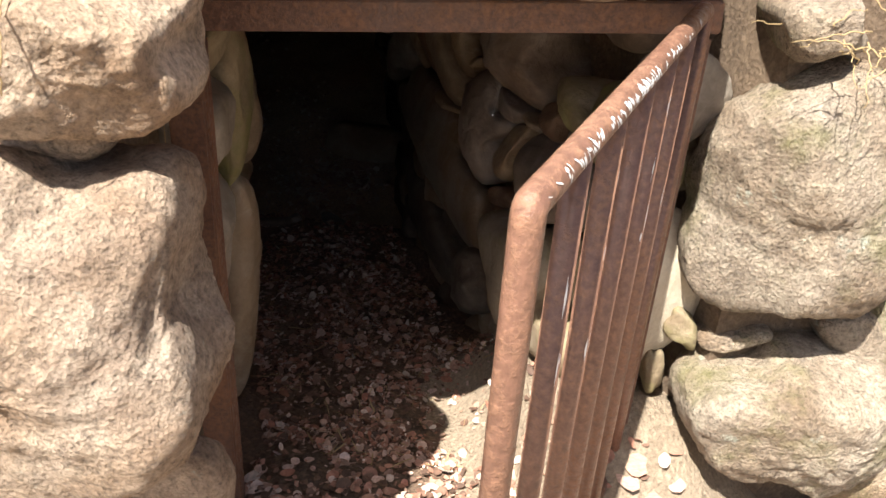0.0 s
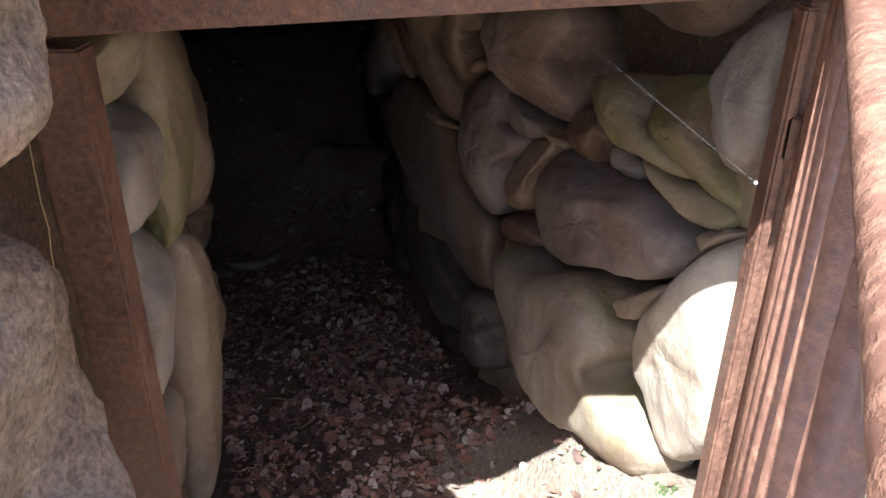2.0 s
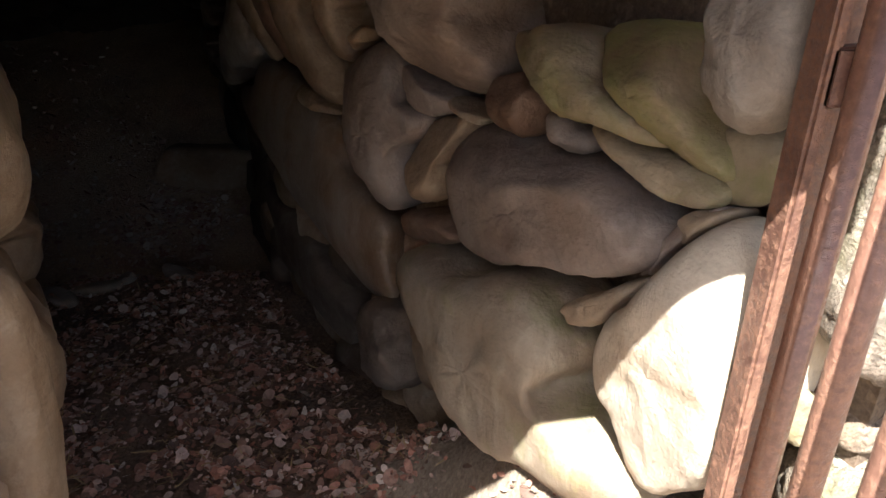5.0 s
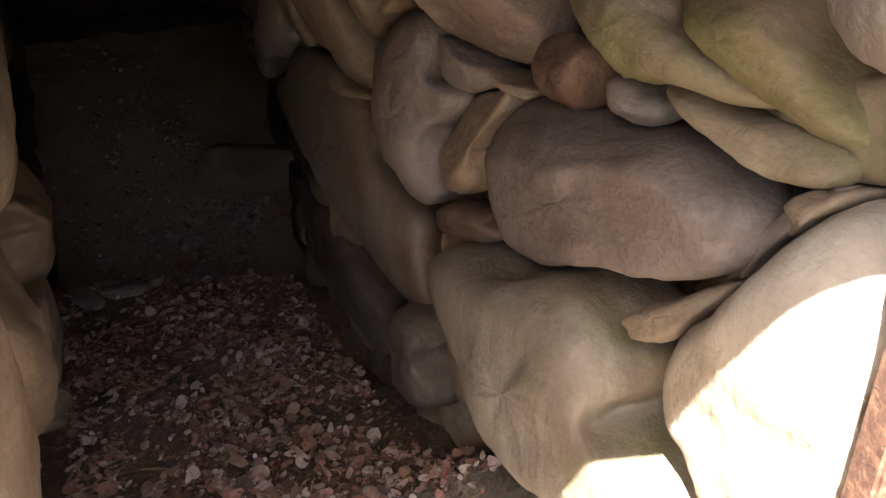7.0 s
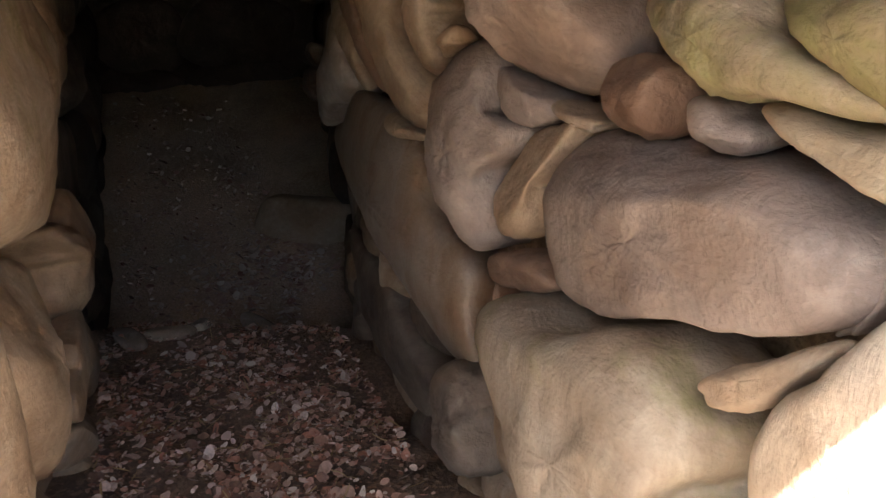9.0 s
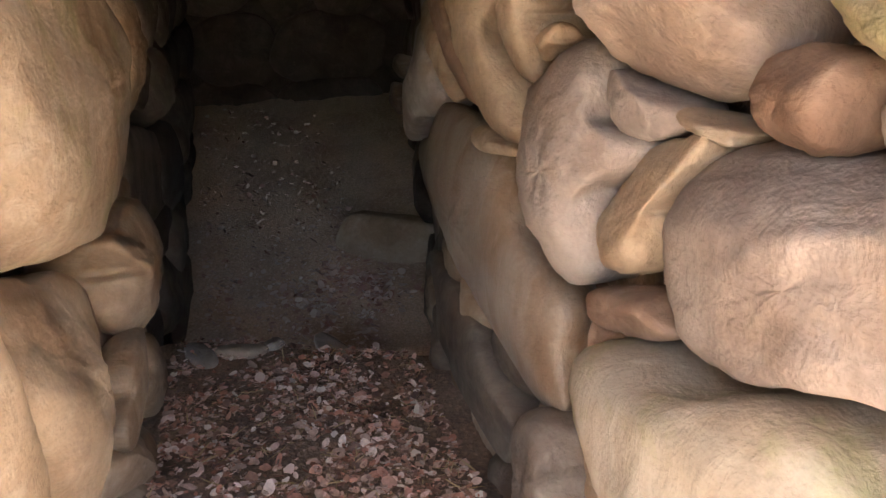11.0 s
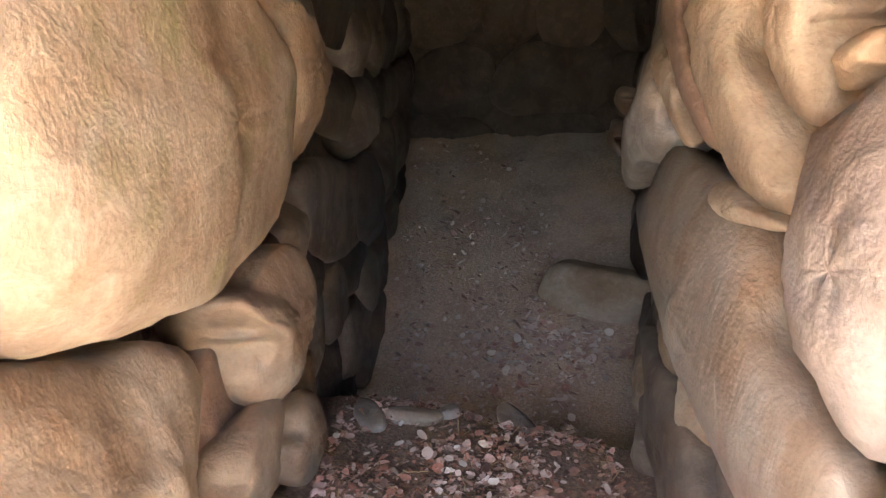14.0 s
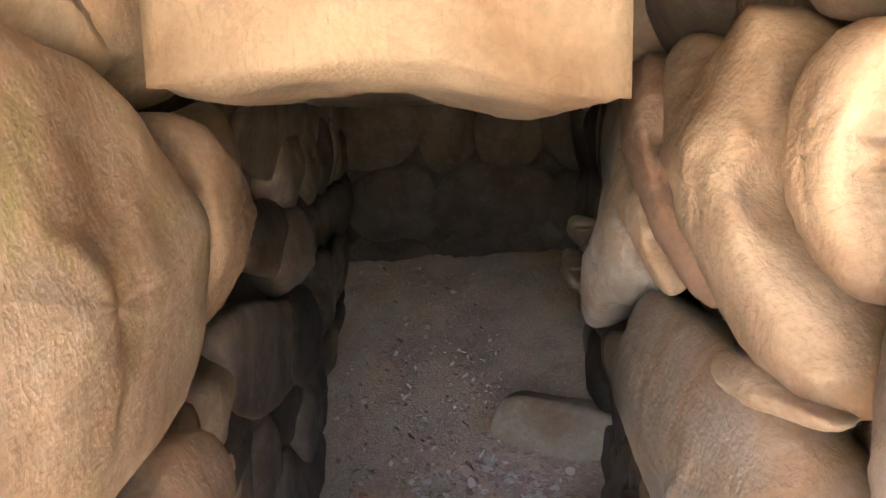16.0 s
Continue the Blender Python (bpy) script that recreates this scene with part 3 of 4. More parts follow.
stone("FL", -0.416, -0.05, 0.488, 0.153, 0.104, 60, (0, 0, -0, -0.01, 0.07, 0.08, 0.04, -0.02, -0.04, 0.04), FACADE, 0.05, 0.1, facade_left, "rounded boulder half hidden at the foot", boxy=0.6, seed=44, fine=88, facets=3, rough=1.5)
stone("FL", -0.5, -0.02, 1.262, 0.1, 0.04, 8, (0, 0, 0.02, 0, -0.05, 0.04), FACADE, 0.08, 0.2, facade_left, "small flat granite stone wedged between two boulders", boxy=0.6, seed=58, fine=72, facets=3)
# not measured: filler stone added out of view to keep sun off the post
stone("FL", -0.86, -0.05, 1.4, 0.25, 0.19, 5, (0, 0, 0.03, 0, -0.05, 0.02), FACADE, 0.2, 0.25, facade_left, boxy=0.5, seed=59, fine=56, facets=3)
stone("FR", 0.758, 0, 1.414, 0.080, 0.061, -13, (-0.095, -0.098, 0.075, 0.044, 0.127, -0.114, 0.167, -0.109), LICHEN, 0.1, 0.3, facade_right, "", boxy=0.6, seed=45, fine=56, facets=2)
stone("FR", 0.813, 0, 1.052, 0.274, 0.224, -69, (0.011, -0.006, -0.043, -0.033, -0.022, 0.084, -0.047, 0.056, 0.038, 0.028, 0.012, 0.007), LICHEN, 0.15, 0.25, facade_right, "large round boulder with pale green lichen", boxy=0.5, seed=46, fine=128, facets=2)
stone("FR", 0.948, -0.02, 0.513, 0.263, 0.195, -33, (0.065, -0.053, 0.016, 0.154, 0.099, -0.097, 0.008, -0.01, 0.025, -0.009, -0.022, 0.049), LICHEN, 0.25, 0.25, facade_right, "pale boulder low beside the gate", boxy=0.55, seed=47, fine=128, facets=7)
stone("FR", 1.089, -0.05, 0.661, 0.14, 0.073, -43, (0, 0, -0, -0.01, -0, -0.12, -0.03, 0.02, 0.03, -0.02), LICHEN, 0.06, 0.2, facade_right, "", boxy=0.6, seed=48, fine=56, facets=3)
stone("FR", 0.649, -0.05, 0.689, 0.060, 0.033, -59, (0.013, -0.078, -0.018, -0.028, 0.102, 0.057, 0.116, -0.075), OLIVE, 0.04, 0.12, facade_right, "", boxy=0.6, seed=49, fine=40, facets=3)
stone("FR", 0.770, -0.03, 0.678, 0.069, 0.035, 7, (-0.071, 0.175, 0.258, 0.092, 0.053, 0.056, -0.041, 0.007), LICHEN, 0.04, 0.12, facade_right, "", boxy=0.6, seed=50, fine=40, facets=3)
stone("FR", 0.614, -0.08, 0.541, 0.069, 0.027, -81, (-0, 0.01, -0, -0, -0.04, -0.08, -0.14, 0.01, 0.01, -0.02), OLIVE, 0.04, 0.12, facade_right, "", boxy=0.6, seed=51, fine=40, facets=3)
stone("E2", -0.566, -0.03, 0.430, 0.346, 0.091, 83, (-0.025, -0.125, 0.193, -0, 0.088, 0.025, -0.089, 0.003), TAN, 0.06, 0.2, wall_left, "", boxy=0.7, seed=52, fine=72, facets=3)
stone("R", 1.38, -0.142, 0.465, 0.227, 0.057, 24, (-0.09, -0.16, 0.16, -0.06, 0.16, 0.14, -0.16, 0.14, -0.16, -0.03), RED, 0.05, 0.2, wall_right, "brown stone set back in shadow", boxy=0.7, seed=53, fine=72, facets=3)
stone("L", 1.728, -0.095, 1.281, 0.321, 0.134, 5, (0, -0.01, 0.01, 0, -0.11, 0.13, -0.01, -0.02, 0.02, -0.02), OCHRE, 0.1, 0.2, wall_left, "ochre stone beside the capstone", boxy=0.6, seed=54, fine=72, facets=3)
stone("L", 1.179, 0.04, 0.206, 0.190, 0.089, -12, (0.122, 0.005, -0.165, 0.289, -0.038, -0.08, -0.074, 0.012), TAN, 0.03, 0.12, wall_left, "thin upright splinter of tan stone", boxy=0.5, seed=60, fine=72, facets=6)
stone("L", 1.396, -0.07, 0.222, 0.267, 0.166, -19, (-0.173, 0.008, -0.122, 0.255, 0.264, 0.19, 0.015, -0.045), RED, 0.05, 0.15, wall_left, "brown shadowed stone set back between boulders", boxy=0.5, seed=61, fine=72, facets=6)
stone("L", 1.861, -0.03, -0.139, 0.240, 0.085, -29, (-0.113, 0.037, -0.295, -0.033, 0.2, -0.133, 0.204, -0.006), OCHRE, 0.06, 0.15, wall_left, "small rounded ochre stone low in the wall", boxy=0.6, seed=62, fine=72, facets=3)
stone("E2", -0.530, -0.03, 1.028, 0.202, 0.066, 86, (0.015, -0.044, 0.193, 0.046, 0.033, -0.019, 0.004, -0.002), OLIVE, 0.07, 0.2, wall_left, "greenish upright stone just inside the frame", boxy=0.6, seed=63, fine=72, facets=4)
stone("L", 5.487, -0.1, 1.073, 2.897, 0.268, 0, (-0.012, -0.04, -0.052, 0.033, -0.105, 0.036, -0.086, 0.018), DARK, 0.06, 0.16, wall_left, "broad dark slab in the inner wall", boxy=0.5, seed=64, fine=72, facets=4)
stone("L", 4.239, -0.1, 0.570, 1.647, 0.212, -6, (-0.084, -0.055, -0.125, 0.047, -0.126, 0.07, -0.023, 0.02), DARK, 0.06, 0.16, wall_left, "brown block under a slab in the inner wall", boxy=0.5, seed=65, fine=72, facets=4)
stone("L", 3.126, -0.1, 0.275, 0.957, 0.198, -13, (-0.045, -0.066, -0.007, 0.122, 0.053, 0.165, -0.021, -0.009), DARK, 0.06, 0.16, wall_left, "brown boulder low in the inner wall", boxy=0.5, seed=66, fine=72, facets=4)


# ---- courses of plainer stones that carry the walls on ----
def courses(wall, s0, s1, z0, z1, mats, parent, seed, height=0.24, length=0.42, off=-0.1):
    rng = random.Random(seed)
    z = z0
    while z < z1:
        h = height * rng.uniform(0.7, 1.25)
        s = s0 - rng.uniform(0, 0.2)
        while s < s1:
            w = length * rng.uniform(0.6, 1.35)
            lobes = [rng.uniform(-0.05, 0.05) for _ in range(8)]
            stone(wall, s + w / 2, off + rng.uniform(-0.03, 0.02), z + h / 2 + rng.uniform(-0.03, 0.03), w * 0.56, h * 0.58, rng.uniform(-12, 12), lobes,
                  rng.choice(mats), rng.uniform(0.08, 0.13), 0.16, parent, seed=rng.uniform(0, 90), fine=28)
            s += w
        z += h


# inner courses take the darkened colours, so the chamber's shade is painted in
courses("R2", 0.45, 5.9, -0.75, 1.3, (DARK, DAMP_SHADE, PINK), wall_chamber, 5, height=0.42, length=0.7)
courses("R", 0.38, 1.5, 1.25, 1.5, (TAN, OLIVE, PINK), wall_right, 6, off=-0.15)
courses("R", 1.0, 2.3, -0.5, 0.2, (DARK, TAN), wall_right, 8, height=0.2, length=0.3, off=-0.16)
courses("L", 3.3, 8.0, -0.75, 1.3, (DARK, DAMP_SHADE, DARK), wall_left, 7, height=0.42, length=0.75)
courses("L", 2.2, 3.3, -0.75, 0.2, (DARK, DAMP_SHADE, DARK), wall_left, 18, height=0.3, length=0.5, off=-0.14)
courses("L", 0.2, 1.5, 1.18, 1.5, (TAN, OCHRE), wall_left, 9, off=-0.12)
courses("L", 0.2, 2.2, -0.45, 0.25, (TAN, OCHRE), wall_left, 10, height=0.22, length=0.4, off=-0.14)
courses("B", -0.2, 2.2, -0.2, 1.4, (DAMP_SHADE,), wall_end, 16, height=0.5, length=0.7, off=-0.06)
courses("FL", -3.6, -1.12, 0.1, 1.7, (FACADE,), facade_left, 12, height=0.42, length=0.6, off=-0.05)
# unseen upper course added to block sun from the left of the passage floor
courses("FL", -1.4, -0.56, 1.66, 2.3, (FACADE,), facade_left, 17, height=0.36, length=0.5, off=-0.02)
courses("FR", 1.25, 3.6, 0.1, 1.6, (LICHEN, FACADE), facade_right, 13, height=0.42, length=0.6, off=-0.04)
courses("FR", 1.3, 3.4, 1.66, 1.95, (LICHEN, FACADE), facade_right, 15, height=0.3, length=0.55, off=-0.05)


# ---- roof: capstones, and the mound above ----
def capstone(name, corners, z0, z1, mat, label, seed, wave=0.02, bow=(0.0, 0.0)):
    """A roof slab with an uneven underside and softened edges."""
    c = [Vector((*p, 0)) for p in corners]
    n = 22
    verts, faces = [], []
    for level in range(2):
        for j in range(n + 1):
            for i in range(n + 1):
                u, v = i / n, j / n
                p = c[0].lerp(c[1], u).lerp(c[3].lerp(c[2], u), v)
                e = min(1.0, 6 * min(u, 1 - u, v, 1 - v) + 0.25)
                z = (z0 + (1 - e) * 0.045 + bow[0] * math.sin(math.pi * min(1.0, u * 1.25)) - bow[1] * u * u if level == 0 else z1 - (1 - e) * 0.04)
                verts.append((p.x + 0.02 * noise.noise((seed, v * 5, u * 3)), p.y + 0.02 * noise.noise((u * 6, seed, level * 3)),
                              z + wave * noise.fractal((p.x * 4 + seed, p.y * 4, level), 0.9, 2.0, 3)))
    m = (n + 1) * (n + 1)
    for j in range(n):
        for i in range(n):
            a, b, cc, d = j * (n + 1) + i, j * (n + 1) + i + 1, (j + 1) * (n + 1) + i + 1, (j + 1) * (n + 1) + i
            faces += [(a, d, cc, b), (m + a, m + b, m + cc, m + d)]
    for k in range(n):
        for a, b in ((k, k + 1), (n * (n + 1) + k + 1, n * (n + 1) + k), ((k + 1) * (n + 1), k * (n + 1)), (k * (n + 1) + n, (k + 1) * (n + 1) + n)):
            faces.append((a, b, m + b, m + a))
    return tagged(mesh_object(name, verts, faces, mat), label, "capstone", kind="structure")


def across(s0, s1, a, b):
    """Plan corners of a slab laid over the passage, from s0 to s1 along it."""
    p, q = on_wall("L", s0 - 0.1, -a, 0), on_wall("R", s0, -b, 0)
    p2, q2 = on_wall("L", s1 - 0.1, -a, 0), on_wall("R", s1, -b, 0)
    return [tuple(p[:2]), tuple(q[:2]), tuple(q2[:2]), tuple(p2[:2])]


# added slab out of view; its front edge shades the header and bounds the sun
shade_slab = capstone("ceiling_6", [(-0.8, 1.17), (0.46, 1.165), (0.6, 1.8), (-0.8, 1.8)], 1.455, 1.86, FACADE, "unseen stone slab added over the steel frame to shade it", 21)
ceiling_1 = capstone("ceiling_1", across(0.1, 0.85, 0.5, 0.45), 1.5, 1.82, TAN, "tan roof slab over the mouth of the passage", 3)
ceiling_2 = capstone("ceiling_2", across(0.87, 1.86, 0.5, 0.45), 1.52, 1.8, TAN, "tan roof slab over the passage", 5)
lintel = capstone("ceiling_3", [(-0.86, 2.99), (-0.13, 3.215), (-0.28, 3.75), (-1.05, 3.5)], 1.12, 1.8, LINTEL, "smooth ochre capstone set lower across the passage", 8, bow=(0.045, 0.02))
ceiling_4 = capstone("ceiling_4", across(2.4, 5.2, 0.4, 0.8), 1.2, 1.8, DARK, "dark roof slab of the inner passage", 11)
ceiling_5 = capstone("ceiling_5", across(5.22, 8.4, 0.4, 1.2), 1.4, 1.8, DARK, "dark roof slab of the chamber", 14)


def mound():
    n = 40
    verts, faces = [], []
    for j in range(n + 1):
        for i in range(n + 1):
            x, y = -7 + 13 * i / n, 1.5 + 9.5 * j / n
            z = 1.82 + 1.6 * min(1, (y - 1.5) / 3) * max(0, 1 - abs(x + 0.8) / 6.5) - max(0, abs(x + 0.8) - 4) * 0.75 + 0.06 * noise.noise((x * 2, y * 2, 7))
            if y > 9:
                z -= (y - 9) * 1.5
            verts.append((x, y, z))
    for j in range(n):
        for i in range(n):
            a = j * (n + 1) + i
            faces.append((a, a + 1, a + n + 2, a + n + 1))
    return tagged(mesh_object("mound", verts, faces, EARTH), "earth mound heaped over the stone passage", "mound", kind="structure")


mound()


# ---- steel frame of the entrance and the open gate ----
def bar(name, points, radius, mat, parent, sides=12, label=""):
    v, f = tube(points, radius, sides)
    ob = mesh_object(name, v, f, mat, parent)
    if label:
        tagged(ob, label)
    return ob


door_frame = tagged(new("door_frame"), "rusty brown steel frame set in the stone entrance", "door frame")
part("post", box_bm((-0.495, 1.40, -0.1), (-0.418, 1.455, 1.312)), RUST, door_frame)
part("post", box_bm((0.496, 1.432, 0.0), (0.555, 1.44, 1.37), 0.002), RUST, door_frame)
part("post", box_bm((-0.512, 1.455, -0.1), (-0.47, 1.462, 1.34), 0.001), RUST, door_frame)
part("post", box_bm((0.478, 1.40, 0.0), (0.496, 1.44, 1.366)), RUST, door_frame)
for name, lo, hi in (("header", (-0.075, -0.01, 0.0), (1.0, 0.045, 0.058)), ("header_lip", (-0.075, 0.005, 0.059), (1.0, 0.015, 0.074))):
    ob = part(name, box_bm(lo, hi, 0.003), RUST, door_frame)
    ob.matrix_local = pose(-0.44, 1.41, 1.327, 0, -3.4, 0)

HINGE, FREE, LOW, HIGH = Vector((0.516, 1.385, 0)), Vector((0.146, 0.573, 0)), 1.384, 1.43
gate = tagged(new("gate"), "open brown-painted steel bar gate with flaking paint", "gate")
gate.location = (HINGE.x, HINGE.y, 0.22)
GP = 0.0172
along = (FREE - HINGE).normalized()
side = Vector((-along.y, along.x, 0))


def gate_point(f, z):
    p = HINGE.lerp(FREE, f)
    return Vector((p.x, p.y, z)) - gate.location


def rail_height(f):
    return HIGH + (LOW - HIGH) * f


def gate_pipe(name, points, r, label=""):
    v, f = tube(points, r, 16, across=side)
    ob = mesh_object(name, v, f, PAINT, gate)
    if label:
        tagged(ob, label)


def elbow(f, toward):
    """A tight bend of the frame pipe at an upper corner."""
    return [gate_point(f + toward * 0.012 * (1 - math.cos(a)), rail_height(f) - 0.011 * (1 - math.sin(a))) for a in (0.0, 0.4, 0.8, 1.2, 1.57)]


gate_pipe("frame_pipe", [gate_point(1.0, 0.31)] + elbow(1.0, -1) + elbow(0.0, 1)[::-1] + [gate_point(0.0, 0.31)], GP, "brown pipe with white flaked patches")
gate_pipe("bottom_rail", [gate_point(0.0, 0.33), gate_point(1.0, 0.33)], GP)
for k in range(1, 6):
    gate_pipe("gate_bar", [gate_point(k / 6, 0.33), gate_point(k / 6, rail_height(k / 6))], 0.0155)
for z in (1.2, 0.45):
    part("hinge", box_bm((-0.03, 0.012, z - 0.25), (0.022, 0.03, z - 0.19), 0.003), RUST, gate, "rusty hinge plate")
rng = random.Random(4)


def flake(centre, axis_u, radius, turn, half_turn, half_long, skew):
    """A curved scrap of white primer lying on a round bar."""
    verts = []
    for i in range(9):
        u = i / 8 * 2 - 1
        a, w = turn + u * half_turn, half_long * (1 - u * u) ** 0.6 * rng.uniform(0.2, 1.4) + 0.0003
        ring = (side * math.sin(a) + Vector((0, 0, math.cos(a)))) * (radius + 0.0007) if axis_u is along else (along * math.cos(a) + side * math.sin(a)) * (radius + 0.0007)
        for e in (-1, 1):
            verts.append(centre + ring + axis_u * (e * w + skew * u))
    mesh_object("paint_flake", verts, [(2 * i, 2 * i + 1, 2 * i + 3, 2 * i + 2) for i in range(8)], FLECK, gate)


for k in range(110):
    f = min(0.99, max(0.06, rng.gauss(0.5, 0.17) if k < 34 else rng.uniform(0.5, 0.97)))
    flake(gate_point(f, rail_height(f)), along, GP, rng.uniform(0.75, 1.5), rng.uniform(0.08, 0.42), rng.uniform(0.001, 0.0075 - 0.005 * f), rng.uniform(-0.007, 0.002))
for k in range(20):
    f = rng.choice((1, 2, 3, 4, 5)) / 6
    z = rng.uniform(1.05, 1.36)
    flake(gate_point(f, z), Vector((0, 0, 1)), 0.015, rng.uniform(0.8, 2.2), rng.uniform(0.06, 0.16), rng.uniform(0.008, 0.035), 0.0)


# ---- small things ----
def leaf_litter(name, count, region, size, seed, label, mat=LEAF, lift=0.004, flat=0.35, slim=1.0):
    """Curled scraps of leaf scattered over the earth, in one mesh."""
    rng = np.random.default_rng(seed)
    verts, faces, made = [], [], 0
    while made < count:
        x, y = region(rng)
        if noise.noise((x * 5, y * 5, 3.0)) < -0.12 and rng.random() < 0.75:
            made += 1
            continue
        a, tx, ty = rng.uniform(0, 6.283), rng.normal(0, flat), rng.normal(0, flat)
        length = rng.uniform(*size) * (0.5 + rng.random())
        width = length * rng.uniform(0.45, 0.95) * slim
        curl = rng.uniform(-0.25, 0.35)
        m = Matrix.Translation((x, y, float(floor_height(x, y)) + 0.035 * noise.noise((x * 3, y * 3, 1.0)) + 0.012 * noise.fractal((x * 14, y * 14, 2.0), 0.8, 2.1, 3) + lift + rng.random() * 0.012)) @ Euler((tx, ty, a)).to_matrix().to_4x4()
        base = len(verts)
        for u, w in ((-0.5, 0.3), (-0.25, 0.85), (0.1, 1.0), (0.36, 0.75), (0.5, 0.2)):
            w *= width * 0.5 * rng.uniform(0.75, 1.2)
            z = curl * length * (u * u) * 1.2
            for e in (-1, 0, 1):
                verts.append(m @ Vector((u * length, e * w, z + abs(e) * abs(curl) * w * 0.6)))
        for i in range(4):
            for e in range(2):
                k = base + i * 3 + e
                faces.append((k, k + 1, k + 4, k + 3))
        made += 1
    return tagged(mesh_object(name, verts, faces, mat), label, "leaf litter", kind="stuff")


def in_passage(y0, y1, more=1.0):
    def pick(rng):
        y = y0 + (y1 - y0) * rng.random() ** more
        lo, hi = -0.405 - 0.346 * (y - 1.6), 0.48 - 0.305 * (y - 1.5)
        if y < 1.6:
            lo, hi = -0.45, 0.62
        return lo + 0.02 + (hi - lo - (0.3 if y < 2.1 and rng.random() < 0.8 else 0.02)) * rng.random(), y
    return pick


leaf_litter("leaf_litter", 6500, in_passage(1.3, 3.9), (0.012, 0.036), 3, "brown and reddish dry leaf scraps covering the passage floor")
leaf_litter("leaf_litter", 9000, in_passage(1.6, 3.95), (0.006, 0.016), 4, "crumbled dry leaf bits covering the passage floor")
leaf_litter("leaf_litter", 1600, in_passage(4.3, 7.2, 1.2), (0.01, 0.032), 5, "sparse pale leaf scraps on the chamber earth", CHIP)
leaf_litter("leaf_litter", 700, lambda r: (r.uniform(-0.6, 1.2), r.uniform(0.5, 1.4)), (0.025, 0.06), 6, "dry leaves fallen before the gate")


flat_stone = stone("FR", 0, 0, 0, 0.34, 0.185, -9, (0, 0, 0.02, 0.02, -0.03, 0), TAN, 0.16, 0.2, None, boxy=0.4, seed=71, square=4.0, rough=0.5, facets=2)
flat_stone.name = "flat_stone"
flat_stone.location = (-0.55, 5.62, -0.46)
flat_stone.rotation_euler = (radians(-6), 0, radians(4))
tagged(flat_stone, "smooth pale brown flat-topped stone lying on the chamber earth", "stone")


def loose_stone(x, y, a, b, h, mat, label, seed, lift=0.0):
    ob = stone("FR", 0, 0, 0, a, b, 0, (0, 0, 0.04, 0, 0.05, -0.03), mat, h, h, None, boxy=0.7, seed=seed, fine=32)
    ob.name = "loose_stone"
    ob.rotation_euler = (radians(-90), 0, seed)
    ob.location = (x, y, float(floor_height(x, y)) + lift)
    return tagged(ob, label, "stone", "stones on the sill")


for k, (x, y, a, b) in enumerate(((-1.02, 3.72, 0.11, 0.05), (-0.88, 3.78, 0.10, 0.045), (-0.78, 3.84, 0.05, 0.035), (-0.55, 3.9, 0.16, 0.06))):
    loose_stone(x, y, a, b, 0.028, PALE, "thin pale stone on the edge of the sill", k + 40, 0.01)


def creeper(name, points, radius, mat, label, category, seed, wander=0.012):
    """A root or stem through a few points, wandering a little, thinning to its tip."""
    rng = random.Random(seed)
    pts = [Vector(p) for p in points]
    fine = []
    for p, q in zip(pts, pts[1:]):
        for i in range(6):
            fine.append(p.lerp(q, i / 6) + Vector([rng.uniform(-wander, wander) for _ in range(3)]))
    fine.append(pts[-1])
    v, f = tube(fine, radius, 7, True, 0.35)
    return tagged(mesh_object(name, v, f, mat), label, category)


def wp(s, off, z):
    return on_wall("R", s, off, z)


creeper("root", [Vector((*wp(s, o, 0)[:2], float(floor_height(*wp(s, o, 0)[:2])) + 0.004)) for s, o in ((0.5, -0.01), (0.4, 0.0), (0.3, 0.01), (0.2, 0.0), (0.1, 0.01))], 0.005, ROOT, "dark root along the foot of the boulders", "root", 3, 0.003)


def fern(place, count, reach, seed):
    rng = random.Random(seed)
    thing = tagged(new("fern"), "small bright green fern at the foot of a boulder", "fern")
    thing.location = place
    for k in range(count):
        a, rise = rng.uniform(1.8, 5.6), rng.uniform(0.5, 1.1)
        d = Vector((math.cos(a), math.sin(a), 0))
        verts, faces = [], []
        for i in range(9):
            u = i / 8
            p = d * reach * u * rng.uniform(0.92, 1.08) + Vector((0, 0, reach * rise * (u - 0.75 * u * u)))
            w = reach * 0.28 * (1 - u) ** 0.7 + 0.001
            s = Vector((-d.y, d.x, 0))
            for e in (-1, 1):
                b = len(verts)
                verts += [p, p + s * e * w + d * w * 0.5 - Vector((0, 0, w * 0.2)), p + d * reach * 0.075]
                faces.append((b, b + 1, b + 2))
        mesh_object("frond", verts, faces, FERN, thing)
    return thing


fern(Vector((0.5, 1.5, 0.44)), 9, 0.06, 3)
fern(Vector((0.48, 1.53, 0.44)), 6, 0.04, 5)

# a spider's thread under the frame, with a fleck caught in it
v, f = tube([(0.17, 1.402, 1.356), (0.109, 0.63, 1.447)], 0.00003, 5)
thread = tagged(mesh_object("spider_thread", v, f, SILK), "fine spider thread hanging from the frame with a white speck", "spider thread")
bm = bmesh.new()
bmesh.ops.create_icosphere(bm, subdivisions=2, radius=0.0005, matrix=Matrix.Translation((0.109, 0.63, 1.447)))
part("speck", bm, FLECK, thread)

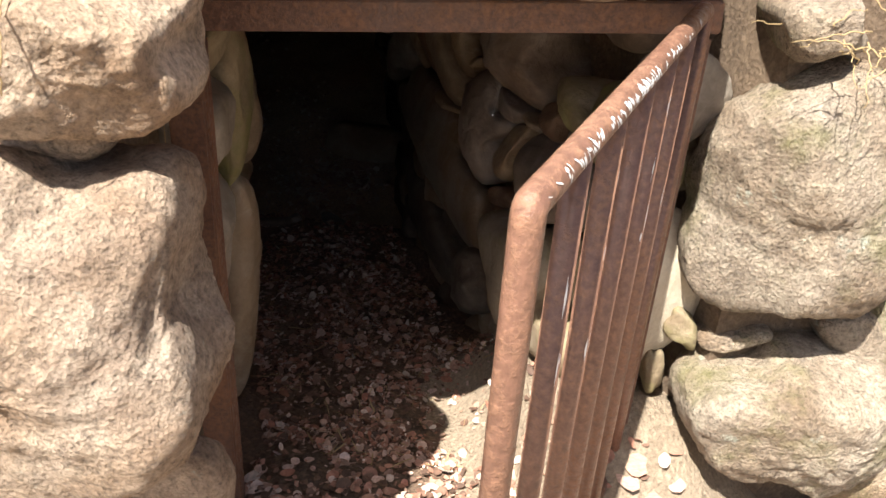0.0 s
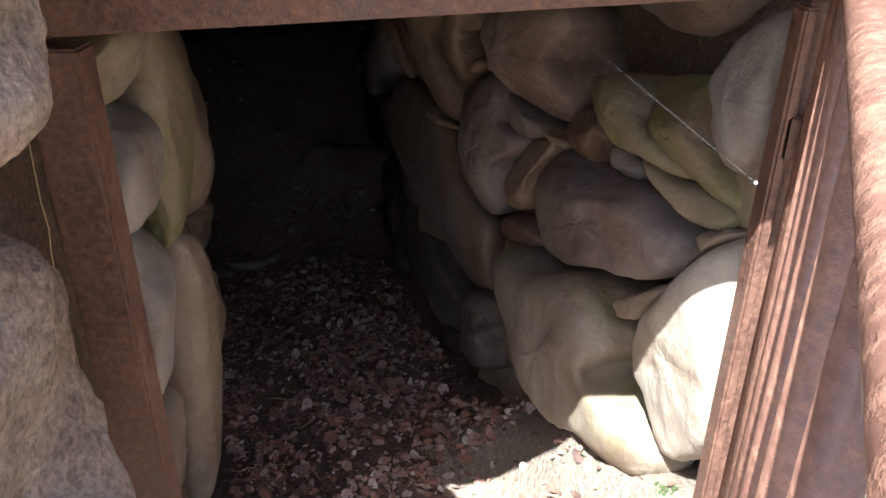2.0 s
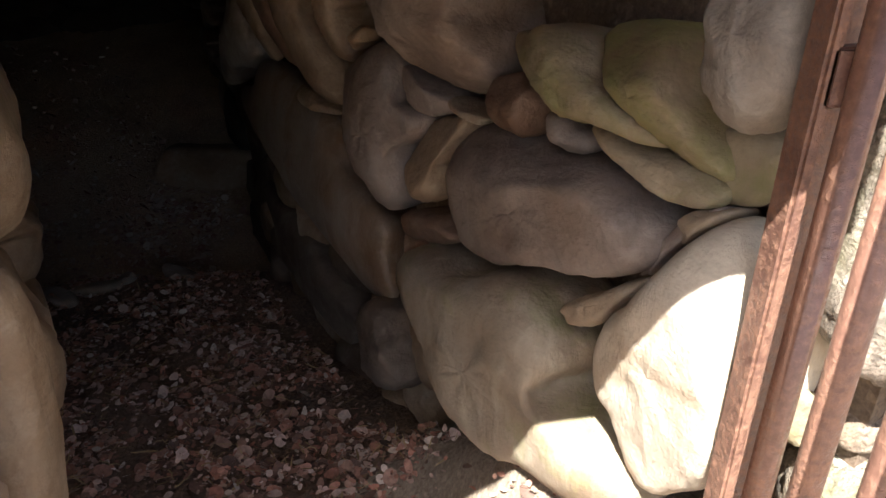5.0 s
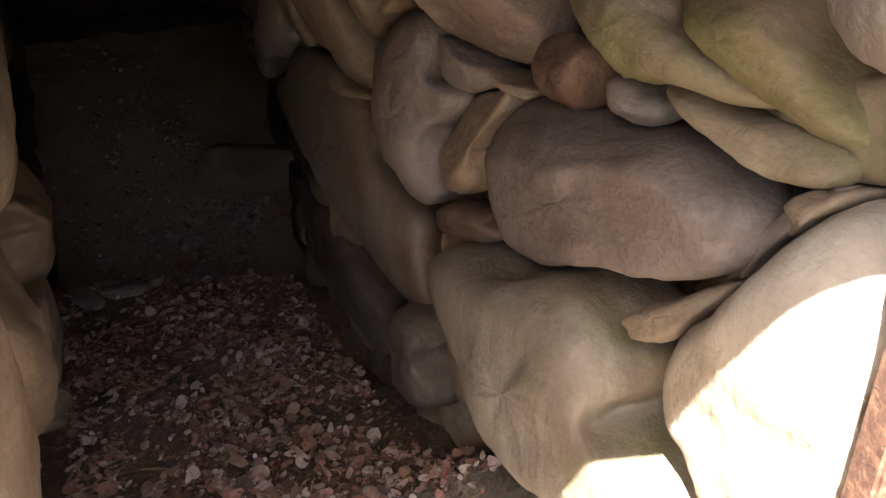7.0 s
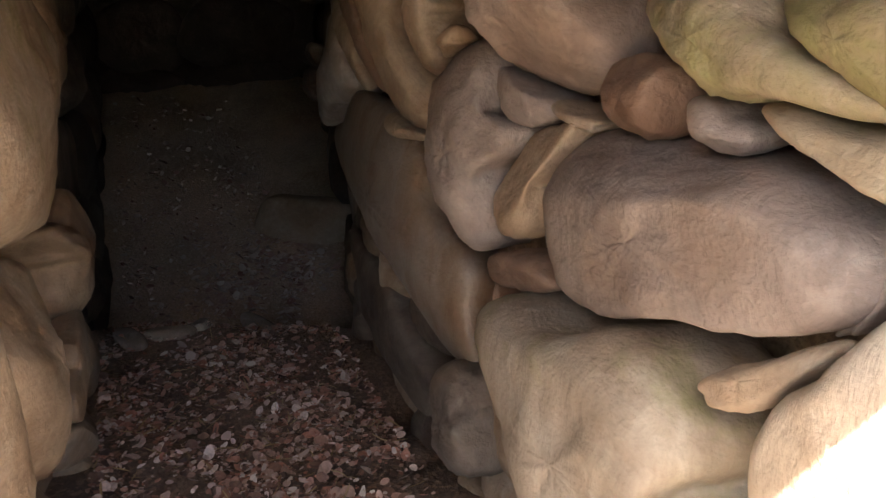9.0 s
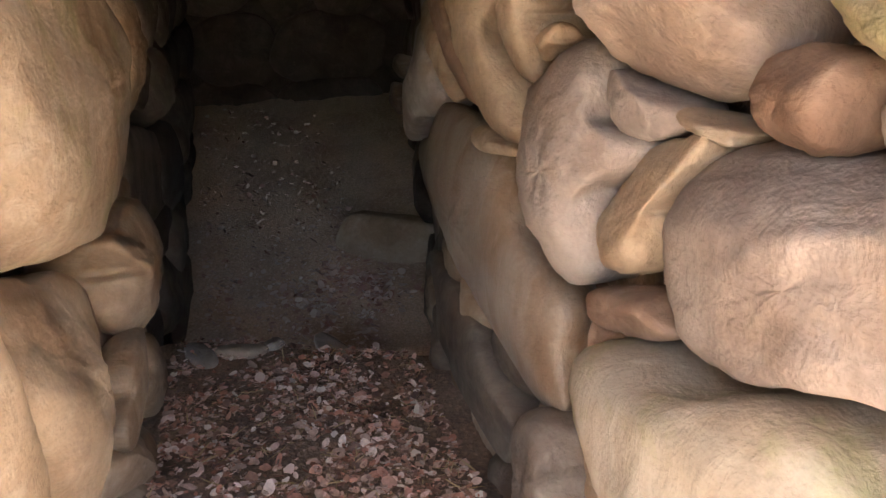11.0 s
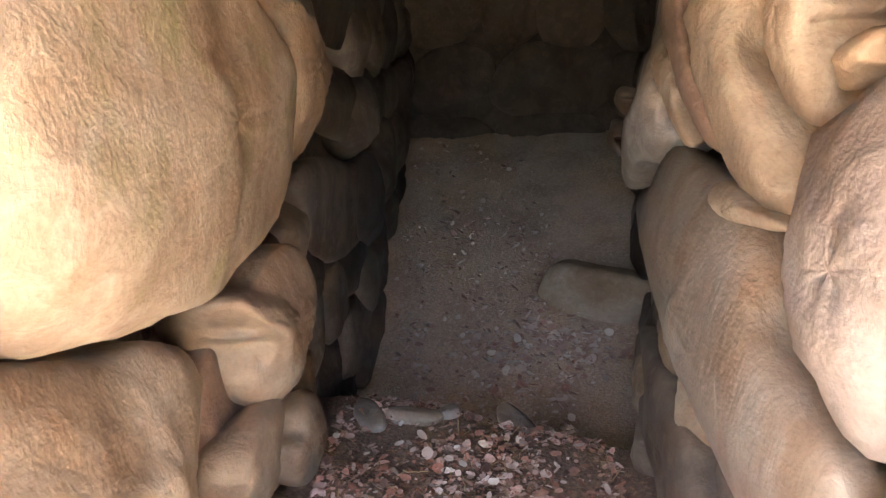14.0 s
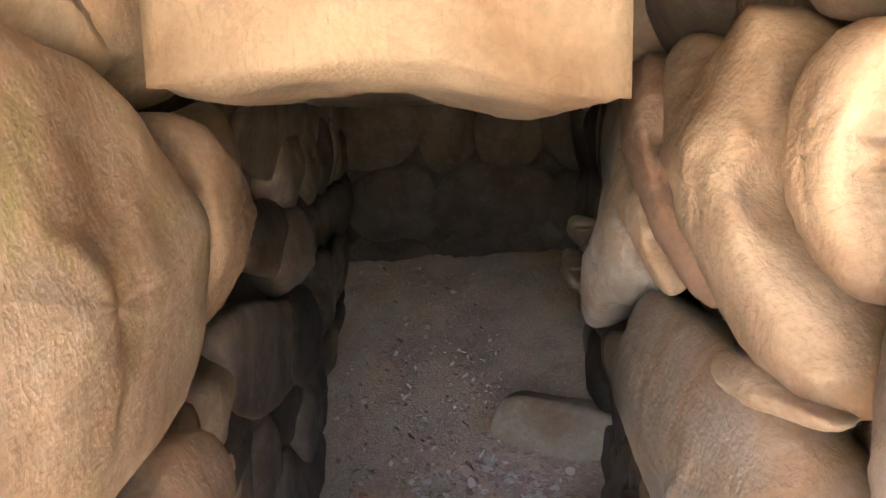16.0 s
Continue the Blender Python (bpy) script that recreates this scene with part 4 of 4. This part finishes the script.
# dry stems
rng = random.Random(8)
for k in range(26):
    x, y = rng.uniform(0.72, 1.1), rng.uniform(1.22, 1.4)
    z = 1.40 + rng.uniform(-0.02, 0.03)
    d = Vector((rng.uniform(-1, 1), rng.uniform(-0.8, 0.2), rng.uniform(-0.3, 0.4))).normalized() * rng.uniform(0.06, 0.16)
    creeper("grass_stem", [(x, y, z), Vector((x, y, z)) + d * 0.5, Vector((x, y, z)) + d + Vector((0, 0, -0.02))], 0.0016, STRAW, "dry straw-coloured grass stem caught on a boulder", "grass stem", k + 30, 0.004)
for k in range(22):
    y = rng.uniform(1.9, 3.7)
    x = rng.uniform(-0.35, 0.3) - 0.32 * (y - 1.6)
    z = float(floor_height(x, y)) + 0.02
    a, l = rng.uniform(0, 6.28), rng.uniform(0.03, 0.09)
    creeper("twig", [(x, y, z), (x + math.cos(a) * l, y + math.sin(a) * l, float(floor_height(x + math.cos(a) * l, y + math.sin(a) * l)) + 0.02)], 0.0022, STRAW, "short pale twig lying in the leaf litter", "twig", k + 70, 0.004)
creeper("sprig", [(-0.80, 3.86, -0.27), (-0.79, 3.87, -0.22), (-0.775, 3.86, -0.185)], 0.003, STRAW, "small bare sprig standing on the edge of the sill", "sprig", 99, 0.005)
creeper("vine", [(-0.497, 1.385, 1.2), (-0.503, 1.385, 0.95), (-0.506, 1.383, 0.7), (-0.496, 1.385, 0.45)], 0.0011, STRAW, "thin dry vine hanging beside the frame post", "vine", 103, 0.002)
creeper("vine", [(-0.452, 0.85, 1.50), (-0.44, 0.80, 1.465), (-0.436, 0.785, 1.43), (-0.449, 0.79, 1.38)], 0.0022, STRAW, "thin dry vine lying over a granite boulder", "vine", 101, 0.002)

leaf_litter("leaf_litter", 900, lambda r: (-0.75 + r.normal(0, 0.16), 5.15 + r.normal(0, 0.14)), (0.02, 0.05), 15, "reddish leaf scraps heaped before the flat stone", CHIP)
leaf_litter("leaf_litter", 1500, in_passage(4.3, 6.4, 1.7), (0.01, 0.034), 25, "pale and reddish chips scattered on the chamber earth", CHIP)
leaf_litter("leaf_litter", 420, in_passage(1.7, 3.9, 0.6), (0.01, 0.03), 27, "pale leaf chips scattered over the passage floor", CHIP, 0.012)
leaf_litter("leaf_litter", 900, in_passage(1.6, 3.9), (0.02, 0.055), 29, "thin dry needles and stalks in the passage litter", STRAW, 0.012, 0.3, 0.1)
